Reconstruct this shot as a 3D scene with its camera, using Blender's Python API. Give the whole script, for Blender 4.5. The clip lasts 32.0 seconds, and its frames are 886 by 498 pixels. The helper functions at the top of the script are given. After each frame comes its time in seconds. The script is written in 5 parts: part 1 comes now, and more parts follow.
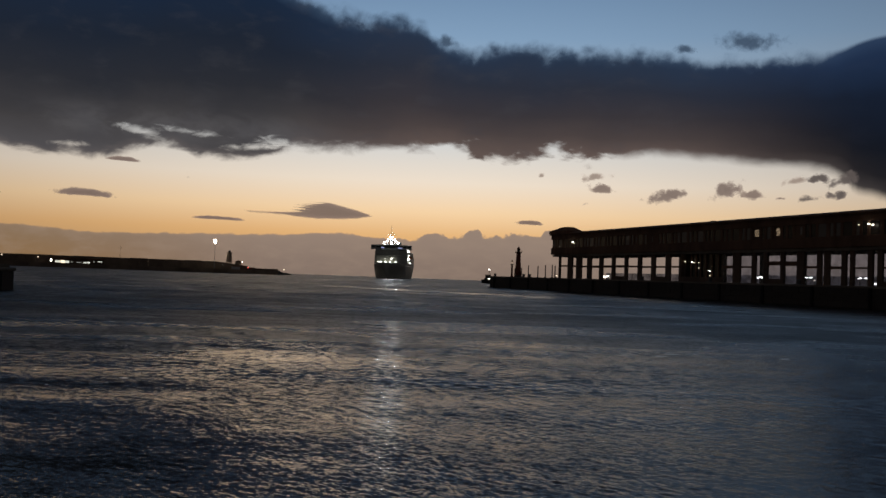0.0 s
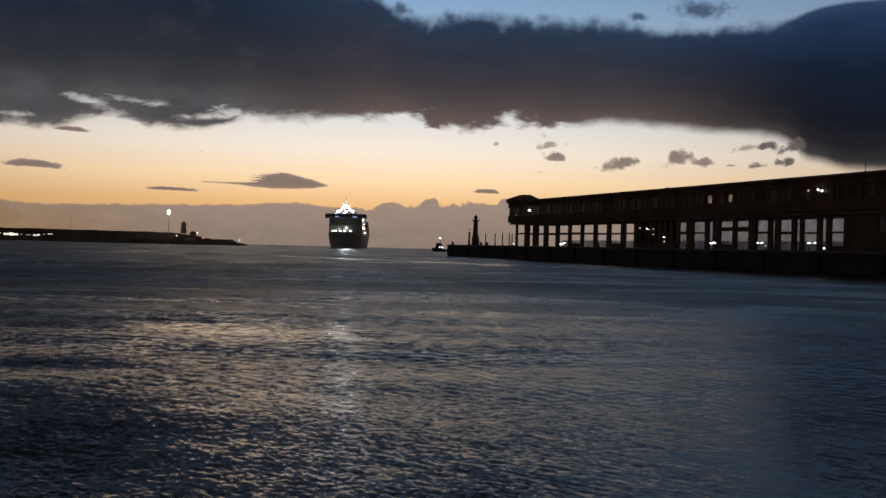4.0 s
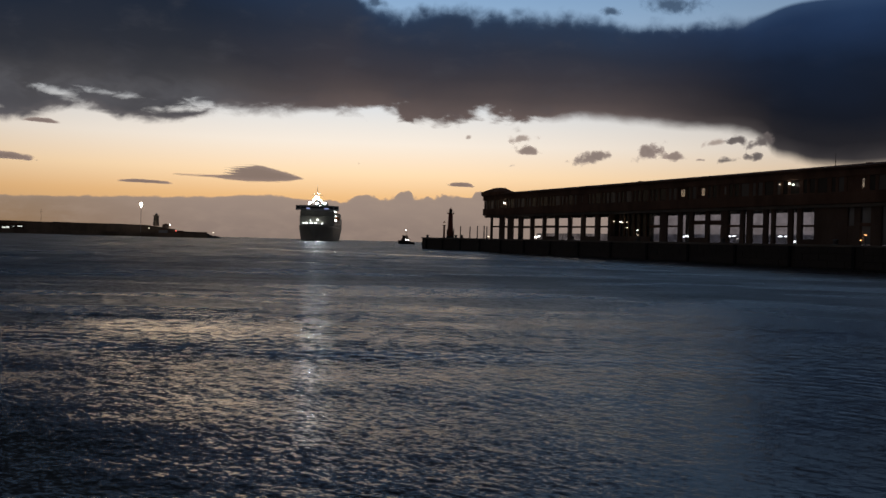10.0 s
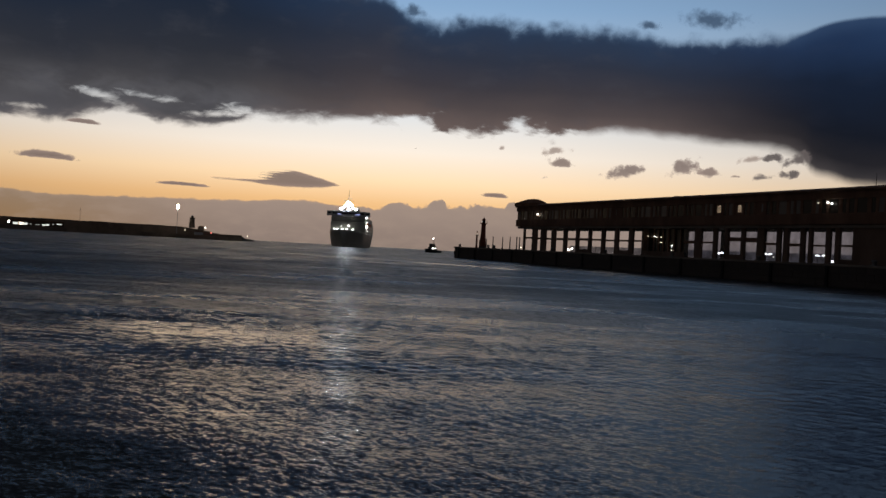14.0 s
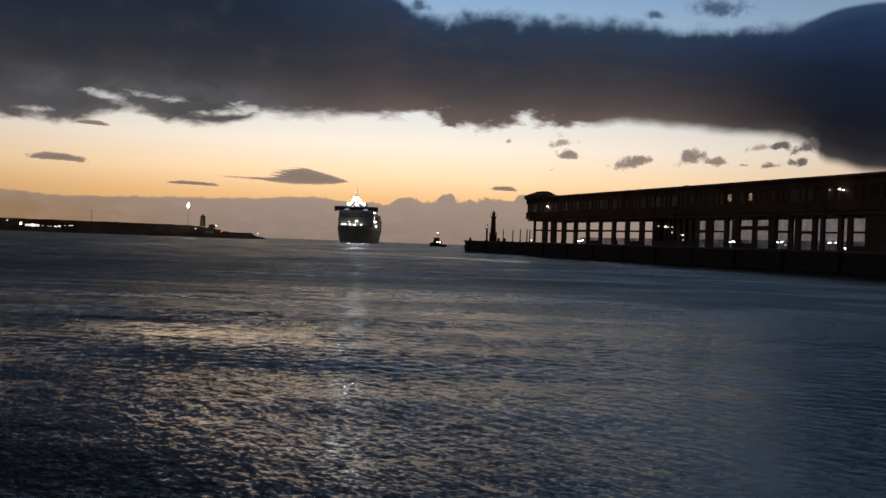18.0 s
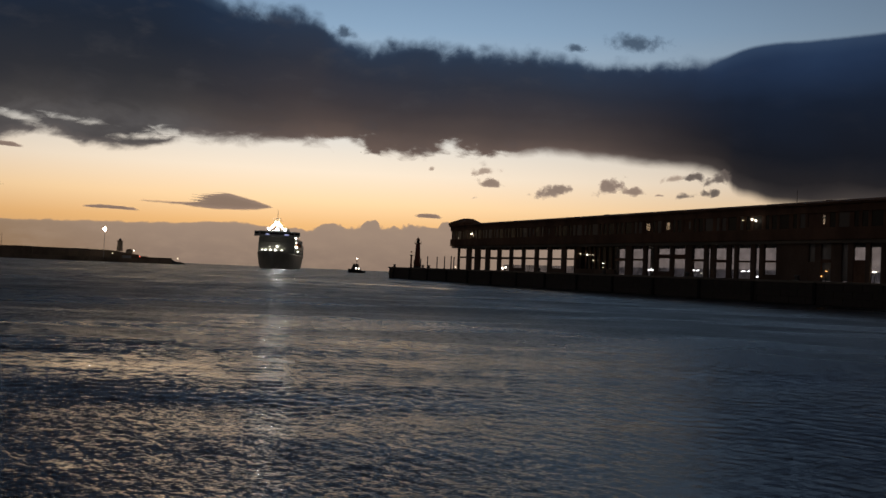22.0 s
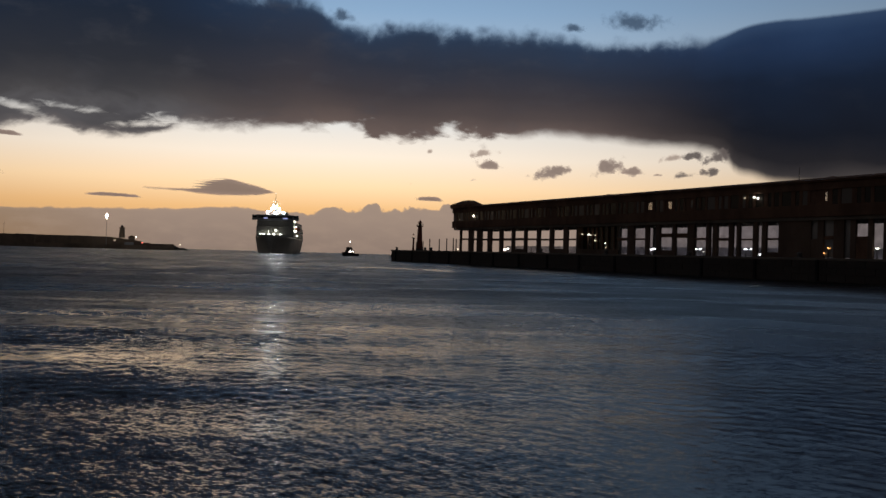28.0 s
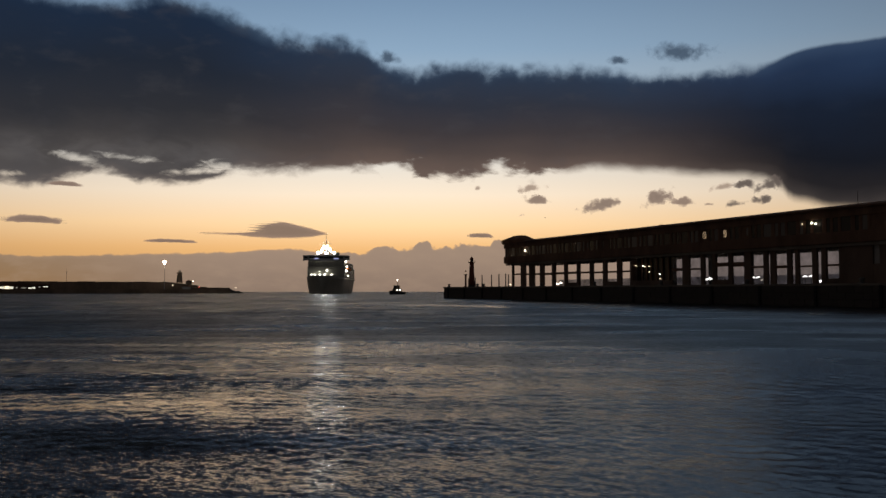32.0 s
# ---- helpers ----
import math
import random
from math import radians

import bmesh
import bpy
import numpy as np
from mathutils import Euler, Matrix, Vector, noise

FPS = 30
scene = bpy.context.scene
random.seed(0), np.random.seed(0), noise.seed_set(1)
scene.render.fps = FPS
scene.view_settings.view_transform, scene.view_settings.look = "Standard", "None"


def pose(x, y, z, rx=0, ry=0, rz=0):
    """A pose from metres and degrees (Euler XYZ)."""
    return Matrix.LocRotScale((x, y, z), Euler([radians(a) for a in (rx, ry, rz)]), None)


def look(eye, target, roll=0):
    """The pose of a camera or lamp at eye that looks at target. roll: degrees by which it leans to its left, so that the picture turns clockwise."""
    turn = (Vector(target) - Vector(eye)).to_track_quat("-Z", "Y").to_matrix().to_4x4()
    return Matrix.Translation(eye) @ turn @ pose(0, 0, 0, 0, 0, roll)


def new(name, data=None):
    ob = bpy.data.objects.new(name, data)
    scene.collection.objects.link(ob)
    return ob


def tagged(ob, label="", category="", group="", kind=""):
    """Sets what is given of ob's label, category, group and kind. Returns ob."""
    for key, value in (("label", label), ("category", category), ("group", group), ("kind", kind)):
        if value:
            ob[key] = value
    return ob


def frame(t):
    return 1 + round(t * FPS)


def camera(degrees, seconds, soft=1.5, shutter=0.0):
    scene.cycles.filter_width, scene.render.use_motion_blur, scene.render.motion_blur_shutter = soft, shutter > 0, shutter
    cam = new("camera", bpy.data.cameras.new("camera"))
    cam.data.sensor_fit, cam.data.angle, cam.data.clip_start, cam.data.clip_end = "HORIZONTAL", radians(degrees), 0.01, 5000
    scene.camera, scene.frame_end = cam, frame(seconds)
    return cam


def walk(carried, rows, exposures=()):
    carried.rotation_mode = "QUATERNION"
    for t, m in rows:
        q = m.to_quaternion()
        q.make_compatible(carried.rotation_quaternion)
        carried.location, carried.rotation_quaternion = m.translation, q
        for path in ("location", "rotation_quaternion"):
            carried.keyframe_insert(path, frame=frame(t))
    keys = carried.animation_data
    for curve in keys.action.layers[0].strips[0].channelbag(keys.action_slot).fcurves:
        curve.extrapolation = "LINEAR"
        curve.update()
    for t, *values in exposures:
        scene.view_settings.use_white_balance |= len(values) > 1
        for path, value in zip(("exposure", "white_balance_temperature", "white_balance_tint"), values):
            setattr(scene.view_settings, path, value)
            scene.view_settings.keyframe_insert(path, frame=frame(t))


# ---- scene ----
import functools

EYE = (0.0, 0.0, 2.5)
CLIP = 32.0
cam = camera(52.5, CLIP, soft=1.5)
# seconds, tilt, lean and heading of the hand-held camera, which stays on its spot
TURNS = [
    (0, 91.83, -2.05, 2.92),
    (0.5, 90.98, -2.23, 2.24),
    (1, 90.35, -1.90, 1.85),
    (1.5, 90.08, -1.67, 1.79),
    (2, 90.04, -1.55, 1.52),
    (2.5, 90.18, -1.62, 1.13),
    (3, 90.17, -1.35, 0.63),
    (3.5, 89.96, -1.46, 0.32),
    (5.5, 89.86, -1.09, -0.24),
    (6, 89.71, -0.94, -0.38),
    (6.5, 89.64, -1.11, -0.75),
    (7, 89.90, -1.22, -1.36),
    (7.5, 90.21, -1.33, -1.47),
    (8, 90.41, -1.75, -1.25),
    (8.5, 90.32, -1.89, -1.65),
    (9, 89.81, -1.77, -1.70),
    (9.5, 89.54, -1.67, -1.77),
    (10, 89.50, -1.54, -1.39),
    (10.5, 89.62, -1.62, -1.72),
    (11, 89.56, -1.42, -1.96),
    (11.5, 88.26, -0.70, 0.30),
    (12, 88.62, -1.43, 2.63),
    (12.5, 88.96, -2.02, 6.14),
    (13, 89.43, -2.38, 6.12),
    (13.5, 89.77, -3.08, 2.83),
    (14, 90.01, -3.15, 0.67),
    (14.5, 90.50, -2.87, -0.14),
    (16.5, 89.31, -2.36, -1.69),
    (17, 89.32, -2.09, -1.67),
    (17.5, 89.42, -2.60, -0.76),
    (18, 89.60, -2.10, 1.33),
    (18.5, 90.25, -1.91, 1.25),
    (19, 90.85, -0.80, -0.41),
    (19.5, 92.88, -3.01, -0.86),
    (20, 94.15, -3.07, -1.50),
    (20.5, 94.76, -3.34, -3.30),
    (21, 93.36, -2.85, -3.14),
    (21.5, 92.19, -2.77, -2.96),
    (22, 91.49, -2.41, -3.50),
    (22.5, 90.68, -2.09, -3.82),
    (23, 90.39, -1.94, -3.56),
    (23.5, 90.42, -1.55, -3.96),
    (24, 90.59, -1.31, -4.67),
    (24.5, 90.56, -1.23, -4.86),
    (25, 90.37, -1.07, -4.96),
    (25.5, 90.14, -1.10, -5.07),
    (27.5, 90.30, -0.83, -3.73),
    (28, 90.35, -1.60, -3.35),
    (28.5, 90.63, -2.65, -2.61),
    (29, 92.05, -2.78, -3.47),
    (29.5, 92.36, -2.44, -3.63),
    (30, 91.11, -1.47, -3.99),
    (30.5, 91.86, -1.16, -1.22),
    (31, 93.06, -0.37, -0.26),
    (31.5, 92.77, -0.45, -0.17),
    (32, 92.63, 0.00, 0.00),
]


# ---------------------------------------------------------------- sky light
def link(tree, a, b):
    tree.links.new(a, b)


class Net:
    """Short hand for node trees."""

    def __init__(self, tree):
        self.tree = tree

    def node(self, kind, **values):
        n = self.tree.nodes.new(kind)
        for key, value in values.items():
            n.inputs[key].default_value = value
        return n

    def put(self, socket, value):
        if isinstance(value, (int, float, tuple, list)):
            socket.default_value = value
        else:
            self.tree.links.new(value, socket)

    def math(self, op, a, b=0.0, clamp=False):
        n = self.tree.nodes.new("ShaderNodeMath")
        n.operation, n.use_clamp = op, clamp
        self.put(n.inputs[0], a)
        self.put(n.inputs[1], b)
        return n.outputs[0]

    def span(self, value, a, b, c=0.0, d=1.0, smooth=True):
        n = self.tree.nodes.new("ShaderNodeMapRange")
        n.interpolation_type = "SMOOTHSTEP" if smooth else "LINEAR"
        self.put(n.inputs["Value"], value)
        for key, v in (("From Min", a), ("From Max", b), ("To Min", c), ("To Max", d)):
            self.put(n.inputs[key], v)
        return n.outputs[0]

    def ramp(self, value, stops):
        n = self.tree.nodes.new("ShaderNodeValToRGB")
        e = n.color_ramp.elements
        while len(e) < len(stops):
            e.new(0.5)
        for i, (p, c) in enumerate(stops):
            e[i].position = p
            e[i].color = (*c, 1) if len(c) == 3 else c
        self.put(n.inputs[0], value)
        return n.outputs[0]

    def curve(self, value, points):
        n = self.tree.nodes.new("ShaderNodeFloatCurve")
        c = n.mapping.curves[0]
        c.points[0].location, c.points[1].location = points[0], points[-1]
        for p in points[1:-1]:
            c.points.new(*p)
        n.mapping.update()
        self.put(n.inputs["Value"], value)
        return n.outputs[0]

    def mix(self, f, a, b, how="MIX"):
        n = self.tree.nodes.new("ShaderNodeMix")
        n.data_type, n.blend_type = "RGBA", how
        self.put(n.inputs["Factor"], f)
        self.put(n.inputs["A"], a if not isinstance(a, tuple) else (*a, 1)[:4])
        self.put(n.inputs["B"], b if not isinstance(b, tuple) else (*b, 1)[:4])
        return n.outputs["Result"]

    def noise(self, vector, scale, detail=5.0, rough=0.55, stretch=None, shift=None, warp=0.0):
        if stretch or shift:
            m = self.tree.nodes.new("ShaderNodeMapping")
            self.put(m.inputs["Vector"], vector)
            if stretch:
                m.inputs["Scale"].default_value = stretch
            if shift:
                self.put(m.inputs["Location"], shift)
            vector = m.outputs[0]
        n = self.node("ShaderNodeTexNoise", Scale=scale, Detail=detail, Roughness=rough, Distortion=warp)
        self.put(n.inputs["Vector"], vector)
        return n.outputs["Fac"]


world = bpy.data.worlds.new("dusk_sky")
scene.world = world
world.use_nodes = True
wt = Net(world.node_tree)
world.node_tree.nodes.clear()
coord = wt.node("ShaderNodeTexCoord")
axes = wt.node("ShaderNodeSeparateXYZ")
link(wt.tree, coord.outputs["Generated"], axes.inputs[0])
up = wt.math("MAXIMUM", axes.outputs["Z"], 0.0)
# glow of the set sun, ahead and a little towards the breakwater
toward = wt.math("ADD", wt.math("MULTIPLY", axes.outputs["X"], -0.06), wt.math("MULTIPLY", axes.outputs["Y"], 0.998))
side = wt.math("POWER", wt.math("ADD", wt.math("MULTIPLY", toward, 0.5), 0.5, clamp=True), 7.0)
west = wt.ramp(up, [(0.0, (0.55, 0.30, 0.12)), (0.045, (0.92, 0.53, 0.22)), (0.072, (1.08, 0.76, 0.44)),
                    (0.105, (1.02, 0.87, 0.70)), (0.145, (0.80, 0.79, 0.76)), (0.20, (0.46, 0.58, 0.70)),
                    (0.26, (0.29, 0.45, 0.65)), (0.34, (0.17, 0.30, 0.50)), (0.40, (0.070, 0.092, 0.132)), (0.50, (0.042, 0.048, 0.060)), (1.0, (0.026, 0.033, 0.046))])
east = wt.ramp(up, [(0.0, (0.075, 0.058, 0.048)), (0.15, (0.060, 0.052, 0.050)), (0.45, (0.034, 0.036, 0.044)), (1.0, (0.026, 0.033, 0.046))])
bg = wt.node("ShaderNodeBackground", Strength=1.0)
link(wt.tree, wt.mix(side, east, west), bg.inputs["Color"])
link(wt.tree, bg.outputs[0], wt.node("ShaderNodeOutputWorld").inputs["Surface"])

# last light of the sun under the horizon, very weak and wide, from behind the cloud bank
sun = new("sun", bpy.data.lights.new("sun", "SUN"))
sun.data.energy, sun.data.angle, sun.data.color = 0.03, radians(12), (1.0, 0.72, 0.45)
sun.matrix_world = look((-240, 970, 60), (0, 0, 0))


# ---------------------------------------------------------------- materials
def surface(name, base, rough=0.7, metal=0.0, grain=4.0, stain=0.25, vary=0.35, bump=0.3, tint=None, spec=0.25):
    m = bpy.data.materials.new(name)
    m.use_nodes = True
    t = Net(m.node_tree)
    b = m.node_tree.nodes["Principled BSDF"]
    co = t.node("ShaderNodeTexCoord").outputs["Object"]
    info = t.node("ShaderNodeObjectInfo").outputs["Random"]
    fine = t.noise(co, grain, 6.0, 0.6)
    wide = t.noise(co, stain, 4.0, 0.6, stretch=(1, 1, 0.45))
    dark = tuple(c * (1 - vary) for c in base)
    light = tuple(min(1, c * (1 + vary)) for c in base)
    c = t.mix(t.span(wide, 0.3, 0.7), dark, light)
    c = t.mix(t.span(fine, 0.35, 0.75, 0.0, 0.5), c, tint or dark)
    c = t.mix(t.span(info, 0, 1, 0.0, 0.3, smooth=False), c, dark)
    link(t.tree, c, b.inputs["Base Color"])
    link(t.tree, t.span(fine, 0.2, 0.8, max(0.05, rough - 0.15), min(1, rough + 0.15)), b.inputs["Roughness"])
    b.inputs["Metallic"].default_value = metal
    b.inputs["Specular IOR Level"].default_value = spec
    bp = t.node("ShaderNodeBump", Strength=bump, Distance=0.03)
    link(t.tree, fine, bp.inputs["Height"])
    link(t.tree, bp.outputs[0], b.inputs["Normal"])
    return m


def glow(name, colour, power):
    m = bpy.data.materials.new(name)
    m.use_nodes = True
    b = m.node_tree.nodes["Principled BSDF"]
    b.inputs["Base Color"].default_value = (0.8, 0.8, 0.8, 1)
    b.inputs["Emission Color"].default_value = (*colour, 1)
    b.inputs["Emission Strength"].default_value = power
    return m


concrete = surface("sea_stained_concrete", (0.22, 0.185, 0.150), 0.85, grain=3.0, stain=0.15, tint=(0.17, 0.15, 0.12))
masonry = surface("dark_wet_granite", (0.078, 0.064, 0.054), 0.85, grain=2.0, stain=0.12, tint=(0.09, 0.08, 0.07))
timber = surface("brown_boarding", (0.19, 0.105, 0.066), 0.9, grain=5.0, stain=0.3)
plaster = surface("weathered_render", (0.16, 0.108, 0.078), 0.9, grain=4.0, stain=0.2, tint=(0.12, 0.08, 0.056))
roofing = surface("rusty_roof_sheet", (0.26, 0.135, 0.080), 0.85, grain=3.0, stain=0.3, tint=(0.18, 0.10, 0.065), spec=0.12)
steel = surface("painted_steel", (0.16, 0.155, 0.15), 0.55, 0.3, grain=8.0, stain=0.6)
redpaint = surface("old_red_iron_paint", (0.26, 0.075, 0.045), 0.6, 0.1, grain=6.0, stain=0.6)
hullpaint = surface("grey_green_hull_paint", (0.46, 0.45, 0.38), 0.55, grain=1.5, stain=0.08, vary=0.25, bump=0.1)
mole_stone = surface("brown_breakwater_stone", (0.26, 0.19, 0.135), 0.9, grain=1.5, stain=0.08, tint=(0.14, 0.10, 0.07))
whitepaint = surface("weathered_white_paint", (0.48, 0.49, 0.48), 0.5, grain=1.5, stain=0.1, vary=0.15, bump=0.1)
tugpaint = surface("dull_brown_boat_paint", (0.11, 0.085, 0.065), 0.6, grain=6.0, stain=0.8)
rubber = surface("black_rubber", (0.02, 0.02, 0.02), 0.85, grain=8.0, stain=1.0)
orange = surface("orange_lifeboat_plastic", (0.55, 0.16, 0.04), 0.45, grain=4.0, stain=0.6)
rock = surface("wet_rock", (0.12, 0.11, 0.10), 0.8, grain=1.5, stain=0.3)
deckgrey = surface("grey_deck_paint", (0.18, 0.19, 0.19), 0.75, grain=3.0, stain=0.3)
flood = glow("floodlight_white", (0.93, 0.97, 1.0), 150.0)
flood_low = glow("deck_light_white", (1.0, 0.98, 0.9), 4.5)
side_flood = glow("side_light_white", (1.0, 0.98, 0.9), 40.0)
bridge_glow = glow("blue_white_window_light", (0.5, 0.55, 1.0), 0.55)
lamp_white = glow("lamp_white", (1.0, 0.93, 0.82), 6.0)
lamp_soft = glow("lamp_warm_soft", (1.0, 0.80, 0.55), 2.0)
lamp_dim = glow("lamp_dim", (1.0, 0.70, 0.48), 0.35)
# glow for a lit area of wall, not a lamp
orange_lit_patch = glow("orange_lit_patch", (1.0, 0.42, 0.16), 0.22)
lamp_orange = glow("lamp_orange", (1.0, 0.45, 0.15), 3.0)
lamp_red = glow("lamp_red", (1.0, 0.10, 0.06), 3.0)
shed_dim = glow("dim_shed_front", (0.95, 0.95, 0.8), 0.25)
shed_glow = glow("lit_shed_front", (0.95, 0.97, 0.82), 0.9)
mast_flood = glow("mast_floodlight", (1.0, 0.93, 0.78), 150.0)


def dark_glass(name, tint, rough=0.12):
    m = bpy.data.materials.new(name)
    m.use_nodes = True
    b = m.node_tree.nodes["Principled BSDF"]
    b.inputs["Base Color"].default_value = (*tint, 1)
    b.inputs["Roughness"].default_value = rough
    b.inputs["IOR"].default_value = 1.28
    return m


def part_clear_sheet(name, low, high):
    """Part-clear sheet: a share of the light goes straight through."""
    m = bpy.data.materials.new(name)
    m.use_nodes = True
    t = Net(m.node_tree)
    b = m.node_tree.nodes["Principled BSDF"]
    b.inputs["Base Color"].default_value = (0.22, 0.21, 0.19, 1)
    b.inputs["Roughness"].default_value = 0.35
    clear = t.node("ShaderNodeBsdfTransparent", Color=(0.80, 0.83, 0.90, 1))
    n = t.noise(t.node("ShaderNodeTexCoord").outputs["Object"], 0.6, 5.0)
    mx = t.node("ShaderNodeMixShader")
    link(t.tree, t.span(n, 0.25, 0.75, low, high), mx.inputs[0])
    link(t.tree, clear.outputs[0], mx.inputs[1])
    link(t.tree, b.outputs[0], mx.inputs[2])
    link(t.tree, mx.outputs[0], m.node_tree.nodes["Material Output"].inputs["Surface"])
    return m


pane_dark = dark_glass("dusty_window_glass", (0.030, 0.025, 0.020), 0.25)
# paler tint stands in for dim sky reflections on some upper panes
pane_pale = dark_glass("painted_sheen_window_glass", (0.17, 0.145, 0.125), 0.3)
pane_ship = dark_glass("ship_window_glass", (0.02, 0.025, 0.03), 0.1)
# added sheet that dims the low view behind the bays and some windows
dim_sheet = part_clear_sheet("half_dim_sheet", 0.25, 0.55)
hazy_glass = part_clear_sheet("hazy_glass", 0.12, 0.34)
# denser added sheet, for the dim shore bays and the dimmest windows
dense_dim_sheet = part_clear_sheet("dense_dim_sheet", 0.82, 0.95)


def cloud_material(name, build):
    m = bpy.data.materials.new(name)
    m.use_nodes = True
    m.node_tree.nodes.clear()
    t = Net(m.node_tree)
    uv = t.node("ShaderNodeUVMap").outputs[0]
    s = t.node("ShaderNodeSeparateXYZ")
    link(t.tree, uv, s.inputs[0])
    alpha, colour = build(t, uv, s.outputs[0], s.outputs[1])
    e = t.node("ShaderNodeEmission", Strength=1.0)
    t.put(e.inputs["Color"], colour)
    mx = t.node("ShaderNodeMixShader")
    t.put(mx.inputs[0], alpha)
    link(t.tree, t.node("ShaderNodeBsdfTransparent").outputs[0], mx.inputs[1])
    link(t.tree, e.outputs[0], mx.inputs[2])
    link(t.tree, mx.outputs[0], t.node("ShaderNodeOutputMaterial").inputs["Surface"])
    return m


def profile(t, az, points, top):
    """A height over the horizon that follows the heading through (heading, height) pairs."""
    first, last = points[0][0], points[-1][0]
    x = t.math("DIVIDE", t.math("SUBTRACT", az, float(first)), float(last - first), clamp=True)
    return t.math("MULTIPLY", t.curve(x, [((a - first) / (last - first), e / top) for a, e in points]), top)


def billow(t, uv, scale, stretch, warp=0.35):
    """Rounded heaps, as on the upper side of a cumulus: 0 between them, 1 on their crowns."""
    bend = t.node("ShaderNodeTexNoise", Scale=scale * 1.7, Detail=4.0, Roughness=0.6)
    link(t.tree, uv, bend.inputs["Vector"])
    m = t.tree.nodes.new("ShaderNodeVectorMath")
    m.operation = "MULTIPLY_ADD"
    link(t.tree, bend.outputs["Color"], m.inputs[0])
    m.inputs[1].default_value = (warp / scale,) * 3
    link(t.tree, uv, m.inputs[2])
    q = t.tree.nodes.new("ShaderNodeMapping")
    link(t.tree, m.outputs[0], q.inputs["Vector"])
    q.inputs["Scale"].default_value = stretch
    v = t.node("ShaderNodeTexVoronoi", Scale=scale)
    v.feature = "SMOOTH_F1"
    v.inputs["Smoothness"].default_value = 0.35
    link(t.tree, q.outputs[0], v.inputs["Vector"])
    return t.math("SUBTRACT", 1.0, v.outputs["Distance"], clamp=True)


DECK_TOP = [(-40, 17.8), (-30, 17.6), (-24.5, 17.0), (-20, 17.3), (-17.4, 17.75), (-15.1, 17.5), (-13.3, 16.75), (-9.8, 15.85), (-6.4, 15.65), (-5.0, 15.4), (-4.2, 14.7),
            (-3.3, 14.2), (0.0, 14.1), (1.5, 14.4), (3.0, 14.0), (6.7, 13.9), (8.9, 14.0), (11.8, 13.5), (15.7, 13.45), (19.0, 13.5), (20.1, 13.65), (21.0, 13.98), (22.1, 14.3), (23.2, 14.45),
            (25.6, 14.52), (29.2, 14.7), (40, 15.2)]
DECK_BASE = [(-40, 6.7), (-32.6, 6.85), (-30, 6.8), (-28.1, 6.4), (-25.4, 6.45), (-23.5, 6.6), (-21.6, 7.25), (-20, 7.4), (-18.9, 7.15), (-17.5, 6.85), (-15.5, 6.95), (-14, 7.3), (-13, 7.7),
             (-10, 7.7), (-5, 8.0), (-3.2, 8.05), (-2, 7.85), (0, 7.65), (1.6, 7.5), (3, 7.7), (4.8, 7.85), (6.5, 7.7), (8.5, 7.85), (11.5, 7.8), (14.3, 7.52), (17.7, 7.2), (19.5, 6.92),
             (20.2, 6.75), (20.9, 6.35), (21.4, 5.75), (22.2, 5.5), (23.4, 5.1), (25, 4.95), (29, 4.95), (40, 4.6)]


